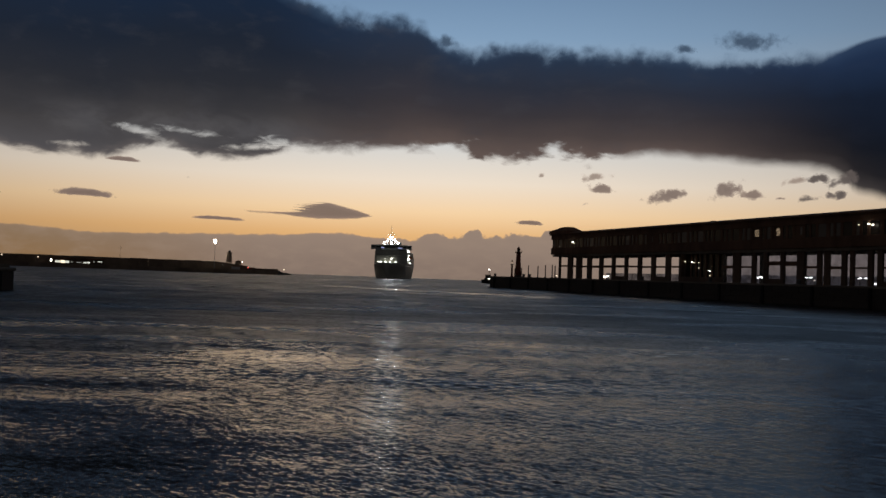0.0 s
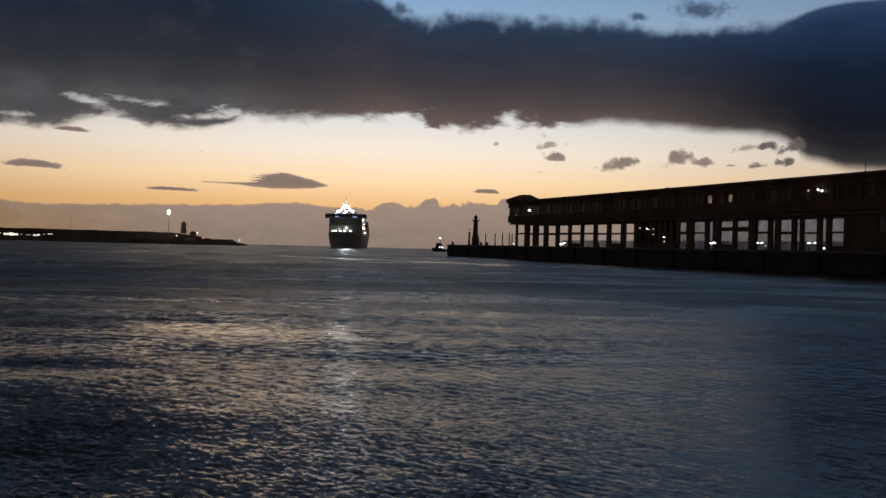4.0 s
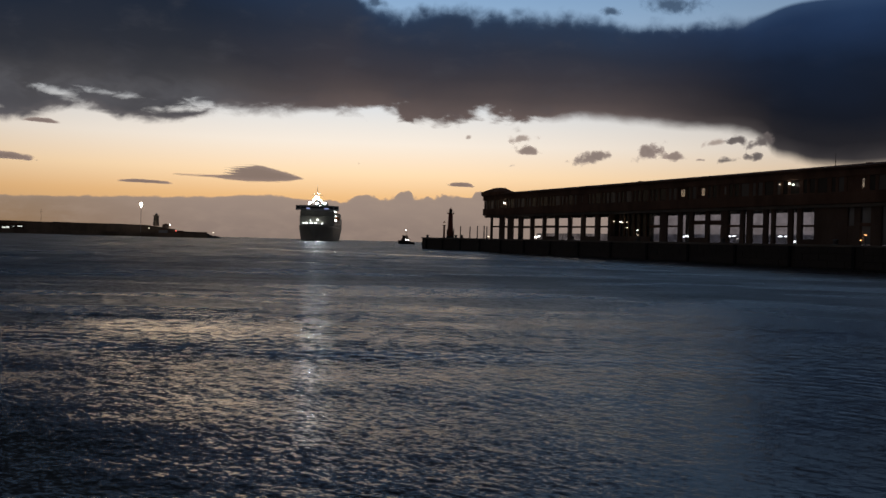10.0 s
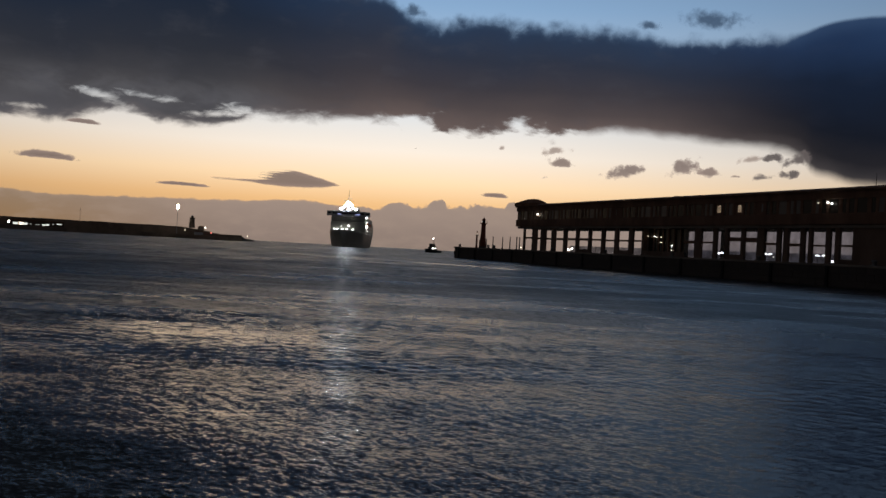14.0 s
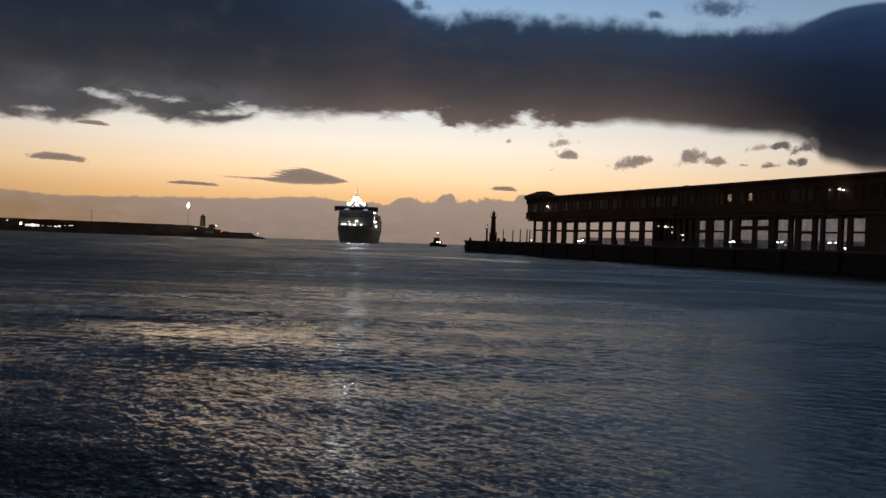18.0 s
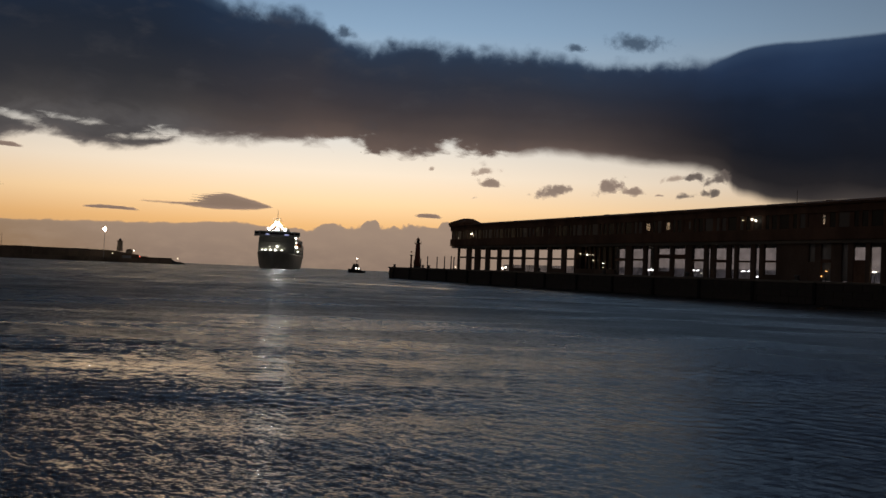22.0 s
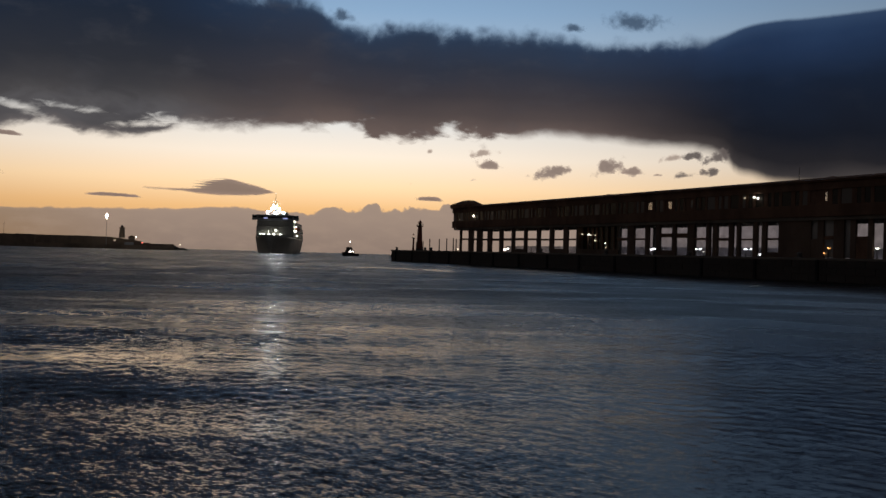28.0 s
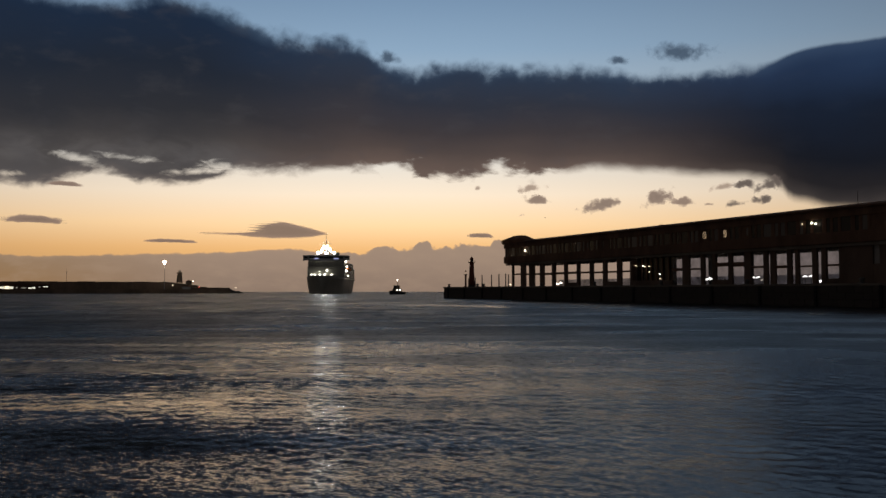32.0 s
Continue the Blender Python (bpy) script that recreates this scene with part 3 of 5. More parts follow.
# ---------------------------------------------------------------- sky backdrop
def sky_sheet(name, material, az0, az1, el0, el1, dist, label, local=False, nu=40, nv=10):
    bm = bmesh.new()
    uv = bm.loops.layers.uv.new("UVMap")
    grid, put = [], {}
    for j in range(nv + 1):
        for i in range(nu + 1):
            a, e = az0 + (az1 - az0) * i / nu, el0 + (el1 - el0) * j / nv
            v = bm.verts.new((dist * math.sin(radians(a)) * math.cos(radians(e)), dist * math.cos(radians(a)) * math.cos(radians(e)), dist * math.sin(radians(e))))
            put[v] = (2.0 * i / nu - 1, 2.0 * j / nv - 1) if local else (a, e)
            grid.append(v)
    for j in range(nv):
        for i in range(nu):
            k = j * (nu + 1) + i
            f = bm.faces.new((grid[k], grid[k + 1], grid[k + nu + 2], grid[k + nu + 1]))
            for l in f.loops:
                l[uv].uv = put[l.vert]
    ob = mesh_object(name, bm, material, None, pose(*EYE), smooth=True)
    ob.visible_shadow = True
    return tagged(ob, label, "cloud", "evening clouds", "structure")


cloud_bank = sky_sheet("backdrop_bank", mat_bank, -60, 60, -1.2, 4.2, 4700, "low brown bank of cloud along the sea horizon", nu=80, nv=8)
cloud_deck = sky_sheet("backdrop_cloud", mat_deck, -60, 60, 3.0, 22.0, 4500, "long dark grey evening cloud with ragged edges", nu=80, nv=16)
PUFFS = []
SMALL = {
    "brown": (mat_puff, "small flat-based brown cloud lit from behind"),
    "rising": (mat_rise, "small brown cloud leaning upwards, lit from behind"),
    "wisp": (mat_wisp, "thin pale brown wisp of cloud"),
    "lens": (mat_lens, "smooth lens-shaped brown cloud low in the sky"),
    "sword": (mat_sword, "lens-shaped brown cloud with a long thin tail"),
    "scrap": (mat_shred, "ragged grey-brown scrap of cloud torn off the long cloud"),
    "blue": (mat_puff_blue, "small blue-grey cloud against the clear sky"),
    "haze": (mat_haze, "soft violet-grey cloud high in the clear sky"),
}
# small clouds: heading, elevation, width, height, drift, kind
CLOUDS_LOW = ((-11.2, 3.82, 8.4, 1.3, -0.25, "sword"), (-17.0, 3.02, 4.4, 0.46, -0.2, "lens"), (-24.7, 4.08, 4.6, 0.95, -0.3, "lens"), (-32.4, 4.0, 8.0, 1.4, -0.3, "lens"), (2.4, 3.48, 2.3, 0.6, 0.1, "lens"),
              (6.2, 5.72, 2.9, 1.15, 0.9, "brown"), (5.9, 6.5, 2.6, 0.9, 0.9, "wisp"), (10.2, 5.42, 3.6, 1.5, 0.9, "rising"), (13.7, 5.75, 2.5, 1.7, 0.95, "rising"), (15.2, 5.45, 2.6, 1.1, 0.95, "brown"))
CLOUDS_HIGH = ((17.6, 6.35, 1.9, 0.7, 1.0, "wisp"), (16.8, 5.3, 0.8, 0.4, 1.0, "brown"), (2.4, 6.55, 0.7, 0.5, 0.9, "wisp"), (5.2, 4.8, 1.0, 0.5, 0.9, "wisp"), (-22.9, 6.25, 2.6, 0.6, 0.1, "lens"),
               (18.8, 6.5, 1.8, 1.0, 1.0, "scrap"), (20.3, 6.3, 2.9, 1.5, 1.0, "scrap"), (19.9, 5.45, 1.6, 1.0, 1.0, "scrap"), (18.5, 5.25, 1.6, 0.8, 1.0, "scrap"),
               (15.2, 14.55, 6.6, 1.9, 0.6, "blue"), (11.3, 14.25, 2.4, 0.8, 0.6, "blue"), (-3.4, 14.72, 2.4, 1.3, 0.3, "blue"), (28.3, 19.2, 9.0, 6.5, 0.6, "haze"))
for az, el, w, h, drift, sort in CLOUDS_LOW + CLOUDS_HIGH:
    ob = sky_sheet("backdrop_cloud", SMALL[sort][0], az - w / 2, az + w / 2, el - h / 2, el + h / 2, 4300 - 3 * len(PUFFS), SMALL[sort][1], True, 6, 4)
    PUFFS.append((ob, drift))


# ---------------------------------------------------------------- water
def sea():
    """One sheet of water to the horizon, finely waved near the quay."""
    rng = np.random.default_rng(4)
    rad = [5.0]
    while rad[-1] < 1500:
        rad.append(rad[-1] * (1.0036 if rad[-1] < 58 else 1.02))
    rad = np.array(rad)
    rad[-1] = 1500
    ang = np.concatenate([np.arange(-46, 46, 0.13), np.arange(46, 314, 4.0)])
    R, A = np.meshgrid(rad, np.radians(ang), indexing="ij")
    x, y = R * np.sin(A), R * np.cos(A)
    step = R * np.where(R < 58, 0.0036, 0.02)
    z = np.zeros_like(x)
    # cat's paws: bands where the ripples stand higher
    gust = 0.5 + 0.5 * np.sin(y * 0.33 + 0.06 * x + 1.5 * np.sin(x * 0.06) + 0.8 * np.sin(y * 0.11 + 1.0))
    gust = 0.7 + 0.6 * gust * (0.6 + 0.4 * np.sin(x * 0.17 - y * 0.05))
    for k in range(116):
        wave = 0.085 * (1.20 / 0.085) ** rng.random()
        a = math.radians((210 + rng.normal(0, 9), 252 + rng.normal(0, 10), 296 + rng.normal(0, 18), 226 + rng.normal(0, 9))[k % 4])
        height = 0.0031 * wave * (0.5 + rng.random())
        ph = (x * math.cos(a) + y * math.sin(a)) * 2 * math.pi / wave + rng.random() * 6.28
        ph = ph + 1.0 * np.sin(x * 1.3 + k) * np.sin(y * 1.1 + 1.7 * k) + 1.5 * np.sin(x * 0.27 + y * 0.22 + 2.0 * k)
        keep = np.clip((wave / step - 4.0) / 3.0, 0, 1) * np.clip((58.0 - R) / 18.0, 0, 1) * np.clip((R / wave - 22.0) / 18.0, 0.12, 1)
        s = np.sin(ph)
        z += height * keep * gust * (s + 0.7 * np.abs(s))
    for k in range(12):
        wave = 1.6 + 5.0 * rng.random()
        a = math.radians(264 + rng.normal(0, 20))
        ph = (x * math.cos(a) + y * math.sin(a)) * 2 * math.pi / wave + rng.random() * 6.28 + 1.3 * np.sin(x * 0.21 + k) + np.sin(y * 0.13 + 2 * k)
        z += 0.0011 * wave * np.clip((62.0 - R) / 25.0, 0, 1) * np.clip((wave / step - 4) / 6.0, 0, 1) * np.sin(ph)
    # calmer in the lee of the pier
    z *= 1.0 - 0.72 * np.clip((x / np.maximum(y, 1.0)) / 0.42, 0, 1) ** 1.3
    nr, na = R.shape
    verts = np.stack([x, y, z], -1).reshape(-1, 3)
    i, j = np.meshgrid(np.arange(nr - 1), np.arange(na), indexing="ij")
    jn = (j + 1) % na
    quads = np.stack([i * na + j, i * na + jn, (i + 1) * na + jn, (i + 1) * na + j], -1).reshape(-1, 4)
    me = bpy.data.meshes.new("water")
    hub = len(verts)
    verts = np.vstack([verts, [[0, 0, 0]]])
    me.vertices.add(len(verts))
    me.vertices.foreach_set("co", verts.ravel())
    tris = np.stack([np.full(na, hub), (np.arange(na) + 1) % na, np.arange(na)], -1)
    me.loops.add(quads.size + tris.size)
    me.polygons.add(len(quads) + len(tris))
    me.loops.foreach_set("vertex_index", np.concatenate([quads.ravel(), tris.ravel()]))
    me.polygons.foreach_set("loop_start", np.concatenate([np.arange(0, quads.size, 4), quads.size + np.arange(0, tris.size, 3)]))
    me.polygons.foreach_set("use_smooth", np.ones(len(quads) + len(tris), dtype=bool))
    me.update(calc_edges=True)
    me.validate()
    if sum(p.normal.z for p in list(me.polygons)[:200]) < 0:
        me.flip_normals()
    me.materials.append(mat_water)
    return tagged(new("water", me), "dark rippled harbour water reflecting the dusk sky", "water", kind="structure")


water = sea()

# ---------------------------------------------------------------- the pier with the terminal building
PIER = pose(0, 274.5, 0, 0, 0, -67.34)      # x runs along the quay towards the shore, y inward
DECK = 3.5
PIER_END = 262.0


def pier():
    root = empty("pier", PIER, "long dark concrete pier with a vertical quay face", "pier", kind="structure")
    part("core", box(0.25, PIER_END, 0.25, 42, -3, DECK - 0.35), masonry, root)
    part("deck_slab", box(0.0, PIER_END, 0.0, 42.2, DECK - 0.35, DECK, bevel=0.05), concrete, root, "pale worn concrete deck slab")
    # courses of large blocks on the seaward face
    z = -1.0
    meshes = {}
    for row, top in enumerate((0.1, 1.15, 2.15, DECK - 0.36)):
        s = 0.26 - (row % 2) * 1.6
        while s < 175:
            w = 3.2
            key = (row, min(w, 3.2))
            if key not in meshes:
                bm = box(0.03, w - 0.03, 0, 0.3, z + 0.02, top - 0.02, bevel=0.03)
                me = bpy.data.meshes.new("stone")
                bm.to_mesh(me)
                bm.free()
                me.materials.append(masonry)
                meshes[key] = me
            if s >= 0.0:
                ob = new("stone", meshes[key])
                ob.parent = root
                ob.location = (s, random.uniform(-0.02, 0.03), 0)
            s += w
        z = top
    for i in range(14):
        s = 4 + i * 12.0
        part("fender", box(s, s + 0.5, -0.28, 0.02, -0.5, 3.2, bevel=0.04), rubber, root, "black rubber fender")
    return root


pier()


def on_pier(s, y, z=DECK, rz=0):
    return PIER @ pose(s, y, z, 0, 0, rz)


def lighthouse(s, y):
    root = empty("lighthouse", on_pier(s, y), "dark tapered iron lighthouse with gallery and lantern at the pier head", "lighthouse")
    part("plinth", turned([(1.15, 0), (1.15, 0.35), (1.0, 0.5)], 14), masonry, root)
    part("tower", turned([(0.95, 0.5), (0.86, 2.0), (0.72, 4.5), (0.62, 6.9)], 16), redpaint, root, "dark red tapered tower", True)
    part("gallery", turned([(0.62, 6.9), (0.98, 7.1), (1.02, 7.25), (0.6, 7.25)], 16), redpaint, root)
    for i in range(10):
        a = i * math.pi / 5
        part("rail_post", tube((math.cos(a), math.sin(a), 7.25), (math.cos(a), math.sin(a), 7.85), 0.03, n=5), steel, root)
    part("lantern", turned([(0.48, 7.25), (0.48, 8.15)], 12), pane_dark, root, "glazed lantern room")
    part("cap", turned([(0.6, 8.15), (0.45, 8.45), (0.16, 8.75), (0.07, 8.8), (0.05, 9.2)], 12), redpaint, root, "domed lantern roof")
    part("door", box(-0.35, 0.35, -1.02, -0.8, 0.5, 2.4, bevel=0.03), timber, root)
    return root


lighthouse(12.4, 4.0)


def beacon(s, y):
    root = empty("beacon_post", on_pier(s, y), "slim iron harbour light column with a small lantern", "beacon")
    part("column", turned([(0.42, 0), (0.42, 0.2), (0.30, 0.4), (0.26, 3.5), (0.34, 3.6)], 10), redpaint, root)
    part("platform", turned([(0.34, 3.6), (0.58, 3.7), (0.58, 3.82), (0.3, 3.82)], 10), steel, root)
    part("lantern", turned([(0.2, 3.82), (0.22, 4.3), (0.2, 4.5)], 10), lamp_dim, root, "lit harbour lantern")
    part("cap", turned([(0.34, 4.5), (0.2, 4.75), (0.04, 5.0)], 10), redpaint, root)


beacon(8.0, 4.0)


def post(s, y, h):
    root = empty("mooring_post", on_pier(s, y), "thin upright steel post on the pier deck", "post", "posts on the pier head")
    part("shaft", tube((0, 0, 0), (0, 0, h), 0.17, 0.14, 8), steel, root)
    part("foot", turned([(0.32, 0), (0.32, 0.1), (0.2, 0.16)], 8), steel, root)
    part("cap", turned([(0.17, h), (0.19, h + 0.06), (0.05, h + 0.12)], 8), steel, root)


for s, h in ((14.9, 2.6), (19.5, 3.3), (25.8, 3.2), (30.5, 3.35), (34.6, 3.4), (36.3, 3.2)):
    post(s, 4.0, h)


def bollard(s, y, r=0.34):
    root = empty("bollard", on_pier(s, y), "squat cast-iron mooring bollard", "bollard", "bollards along the quay edge")
    part("base", box(-0.5, 0.5, -0.5, 0.5, 0, 0.1, bevel=0.02), steel, root)
    part("body", turned([(r, 0.1), (r * 0.85, 0.45), (r * 1.25, 0.62), (r * 1.2, 0.78), (r * 0.5, 0.86)], 10), steel, root, "", True)


for s in (2.5, 22.9, 26.9, 60, 84, 108, 132, 156):
    bollard(s, 1.0)


# openings of the lower storey: from, to, sill, transom from, transom to (no transom: equal)
TOP = 9.12
SEAWARD_BAYS = [(41.0, 45.2, 3.5, 6.5, 6.9), (47.7, 49.8, 3.5, 6.4, 6.85), (52.5, 55.5, 3.5, 6.35, 6.78), (57.5, 61.5, 3.5, 6.25, 6.8), (63.1, 67.4, 3.5, 6.3, 6.83), (68.7, 73.1, 4.3, 6.33, 6.86),
    (74.3, 78.7, 3.5, 6.36, 6.76), (80.1, 84.1, 3.5, 6.27, 6.66), (85.6, 89.6, 4.4, 6.3, 6.67), (91.3, 94.8, 3.5, 6.32, 6.67), (108.6, 111.9, 3.7, 6.22, 6.76)]
MIDDLE_BAYS = [(114.0, 117.3, 3.5, 6.32, 6.64), (118.4, 120.6, 3.5, 5, 5), (121.6, 124.9, 4.4, 6.78, 7.49), (125.9, 129.0, 3.5, 6.67, 7.47), (130.7, 133.7, 3.5, 6.27, 6.65), (134.7, 135.3, 3.5, 5, 5),
    (136.5, 139.1, 3.5, 6.14, 6.6), (140.1, 140.9, 3.5, 5, 5), (141.7, 144.5, 3.5, 6.2, 6.47), (145.5, 146.4, 3.5, 5, 5)]
SHORE_BAYS = [(147.4, 149.9, 4.3, 6.24, 6.55), (156.2, 157.4, 6.4, 5, 5), (158.5, 160.3, 3.6, 6.3, 6.8), (162.1, 163.2, 3.6, 5, 5), (164.1, 166.1, 3.6, 6.3, 6.7), (166.9, 168.6, 3.6, 5, 5),
    (169.4, 171.5, 3.5, 6.1, 6.4), (172.4, 175.6, 3.5, 6.1, 6.4), (177.0, 180.2, 3.5, 6.1, 6.4), (182.0, 185.2, 3.5, 6.1, 6.4)]
BAYS = SEAWARD_BAYS + MIDDLE_BAYS + SHORE_BAYS
FRONT, BACK, WALL = 3.0, 14.0, 0.45
B0, B1 = 36.7, 196.0


def terminal():
    root = empty("terminal_building", PIER, "long two-storey pier terminal on columns, dark against the sunset", "building")
    # lower storey, seaward side: piers between the openings
    edges = [40.2] + [e for b in BAYS for e in b[:2]] + [B1 - 0.5]
    for a, b in zip(edges[::2], edges[1::2]):
        if b - a > 0.05:
            if abs(a - 94.8) < 0.1:
                part("column", box(a, a + 0.5, FRONT, FRONT + WALL, DECK, TOP, bevel=0.03), plaster, root)
                part("plinth_wall", box(a + 0.5, b, FRONT, FRONT + WALL, DECK, DECK + 1.0, bevel=0.03), plaster, root)
            elif b - a < 3:
                part("column", box(a, b, FRONT, FRONT + WALL, DECK, TOP, bevel=0.03), plaster, root)
            else:
                part("wall_panel", box(a, b, FRONT, FRONT + WALL, DECK, TOP, bevel=0.03), plaster, root)
    for a, b, sill, t0, t1 in BAYS:
        if t1 > t0:
            part("transom", box(a - 0.004, b + 0.004, FRONT + 0.06, FRONT + WALL - 0.06, t0, t1), timber, root)
        # added dark sheet stands in for the dark building behind these bays
        if 155 < a < 163:
            part("dimming_pane", box(a - 0.004, b + 0.004, FRONT + 0.3, FRONT + 0.33, sill, TOP), dense_dim_sheet, root, "added sheet dimming the view through the bay")
        if 108 < a < 110 or 113 < a < 151 or a > 163:
            part("hazy_pane", box(a - 0.004, b + 0.004, FRONT + 0.3, FRONT + 0.33, sill, TOP), hazy_glass, root, "hazy window glass")
        if 164 < a < 165:
            part("lower_panel", box(a - 0.004, b + 0.004, FRONT + 0.12, FRONT + 0.2, DECK, 6.3), timber, root, "boarded lower half of a bay")
        if sill > DECK + 0.2:
            part("parapet", box(a - 0.004, b + 0.004, FRONT + 0.05, FRONT + WALL - 0.05, DECK, sill), plaster, root)
    # landward side: columns in the shadow of the seaward piers
    for s in (95.2, 106.8, 118.6, 130.2):
        part("back_column", box(s, s + 0.6, BACK - 0.6, BACK, DECK, TOP), plaster, root)
    part("back_panel", box(79.8, 94.4, BACK - 0.9, BACK - 0.7, DECK, TOP), plaster, root, "closed landward wall of the dark bay")
    part("side_panel", box(95.0, 95.2, FRONT + 0.5, BACK - 0.9, DECK, TOP), plaster, root)
    part("glazing", box(95.3, 108.2, FRONT + 1.3, FRONT + 1.36, DECK, TOP), pane_dark, root, "dark dusty glazing of a closed bay")
    for s in (97.2, 98.9, 100.4, 102.2, 104.2, 106.2):
        part("mullion", box(s, s + 0.28, FRONT + 1.0, FRONT + 1.2, DECK, TOP), timber, root)
    # no known screen: added half-clear sheet darkens the sky low in the openings
    part("low_dim_sheet", box(46.0, B1 + 14, BACK - 0.03, BACK + 0.03, DECK + 0.1, DECK + 1.75), dim_sheet, root, "added half-clear sheet dimming the low view behind")
    # upper storey
    part("floor_slab", box(B0 + 0.6, B1, FRONT - 0.35, BACK + 0.35, TOP, TOP + 0.5, bevel=0.05), concrete, root)
    part("spandrel", box(B0, B1, FRONT - 0.6, FRONT - 0.1, TOP + 0.55, 11.45, bevel=0.03), timber, root, "boarded spandrel under the windows")
    part("fascia", box(B0, B1, FRONT - 0.6, FRONT - 0.1, 13.65, 14.75, bevel=0.03), timber, root)
    part("cornice", box(B0 - 0.1, B1 + 0.1, FRONT - 1.0, FRONT + 0.5, 14.75, 15.05, bevel=0.05), timber, root)
    part("back_wall", box(B0, B1, BACK + 0.1, BACK + 0.5, TOP + 0.5, 12.3), plaster, root)
    part("back_fascia", box(B0, B1, BACK + 0.1, BACK + 0.5, 14.9, 15.05), plaster, root)
    part("end_wall", box(B0, B0 + 0.5, FRONT - 0.1, BACK + 0.1, TOP + 0.9, 15.0), timber, root)
    part("end_wall", box(B1 - 0.5, B1, FRONT - 0.1, BACK + 0.1, TOP + 0.5, 15.0), timber, root)
    chamfer = prism([(B0, TOP + 1.2), (B0 + 3.4, TOP + 0.02), (B0 + 3.4, TOP + 1.2)], FRONT - 0.5, BACK)
    part("corbel", chamfer, timber, root, "slanted corbel under the overhanging end")
    # window strip: narrow posts, dusty panes, some with painted sheen, a few empty ones
    clear = ((78.4, 79.3), (84.2, 85.1), (118.5, 119.9), (124.2, 125.4), (130.2, 130.7), (158.2, 159.4), (170.2, 170.9))
    s = B0 + 0.5
    k = 0
    while s < B1 - 1.6:
        pitch = (1.55, 1.55, 2.4)[k % 3]
        e = s + pitch
        part("window_post", box(s, s + (0.55 if k % 3 else 0.8), FRONT - 0.44, FRONT - 0.32, 11.45, 13.65), timber, root)
        a = s + (0.55 if k % 3 else 0.8)
        if not any(a < q and e > p for p, q in clear):
            part("pane", box(a, e, FRONT - 0.36, FRONT - 0.33, 11.45, 13.65), pane_pale if (k * 7) % 11 in (0, 3, 4, 8) else pane_dark, root)
            part("blind", box(a, e, FRONT - 0.3, FRONT - 0.27, 11.45, 13.65), timber, root)
        else:
            p, q = [c for c in clear if a < c[1] and e > c[0]][0]
            part("pane", box(max(a, p), min(e, q), FRONT - 0.37, FRONT - 0.35, 11.9, 13.3), dense_dim_sheet if p < 90 or 130 < p < 131 or p > 170 else dim_sheet, root, "part-clear window pane")
            for u, v in ((a, max(a, p)), (min(e, q), e)):
                if v - u > 0.03:
                    part("pane", box(u, v, FRONT - 0.36, FRONT - 0.32, 11.45, 13.65), timber, root)
            part("window_head", box(max(a, p), min(e, q), FRONT - 0.4, FRONT - 0.3, 13.25, 13.65), timber, root)
            part("window_sill", box(max(a, p), min(e, q), FRONT - 0.4, FRONT - 0.3, 11.45, 11.95), timber, root)
        s = e
        k += 1
    part("window_post", box(s, B1, FRONT - 0.55, FRONT - 0.15, 11.45, 13.65), timber, root)
    # roof: low slope with a ridge, a raised hipped pavilion at the seaward end
    part("roof", prism([(FRONT - 1.1, 15.05), (FRONT + 1.2, 15.6), ((FRONT + BACK) / 2, 15.75), (BACK + 0.8, 15.05)], B0 + 2.0, B1 + 0.3, axis="x"), roofing, root, "low-pitched rusty sheet roof")
    hip = bmesh.new()
    fy, ry = FRONT - 1.1, FRONT + 4.0
    low = [hip.verts.new(p) for p in ((B0 - 0.35, fy, 15.06), (B0 + 9.4, fy, 15.06), (B0 + 9.4, ry, 15.06), (B0 - 0.35, ry, 15.06))]
    mid = [hip.verts.new(p) for p in ((B0 - 0.35, fy, 15.9), (B0 + 9.4, fy, 15.75), (B0 + 9.4, ry, 15.75), (B0 - 0.35, ry, 15.9))]
    top = [hip.verts.new(p) for p in ((B0 + 4.0, FRONT + 0.6, 16.95), (B0 + 7.0, FRONT + 0.6, 16.95), (B0 + 7.0, FRONT + 2.3, 16.95), (B0 + 4.0, FRONT + 2.3, 16.95))]
    for p, q in ((low, mid), (mid, top)):
        for i in range(4):
            hip.faces.new((p[i], p[(i + 1) % 4], q[(i + 1) % 4], q[i]))
    hip.faces.new(top)
    hip.faces.new(low[::-1])
    part("pavilion_roof", hip, roofing, root, "hipped roof of the end pavilion")
    for s in (101.1, 157.0):
        part("ridge_vent", box(s - 0.5, s + 0.5, 6.0, 8.0, 15.55, 15.92, bevel=0.06), roofing, root)
    part("aerial", tube((151.9, 5.0, 15.6), (151.9, 5.0, 17.6), 0.06, 0.03, 6), steel, root, "thin aerial on the roof")
    return root


terminal()


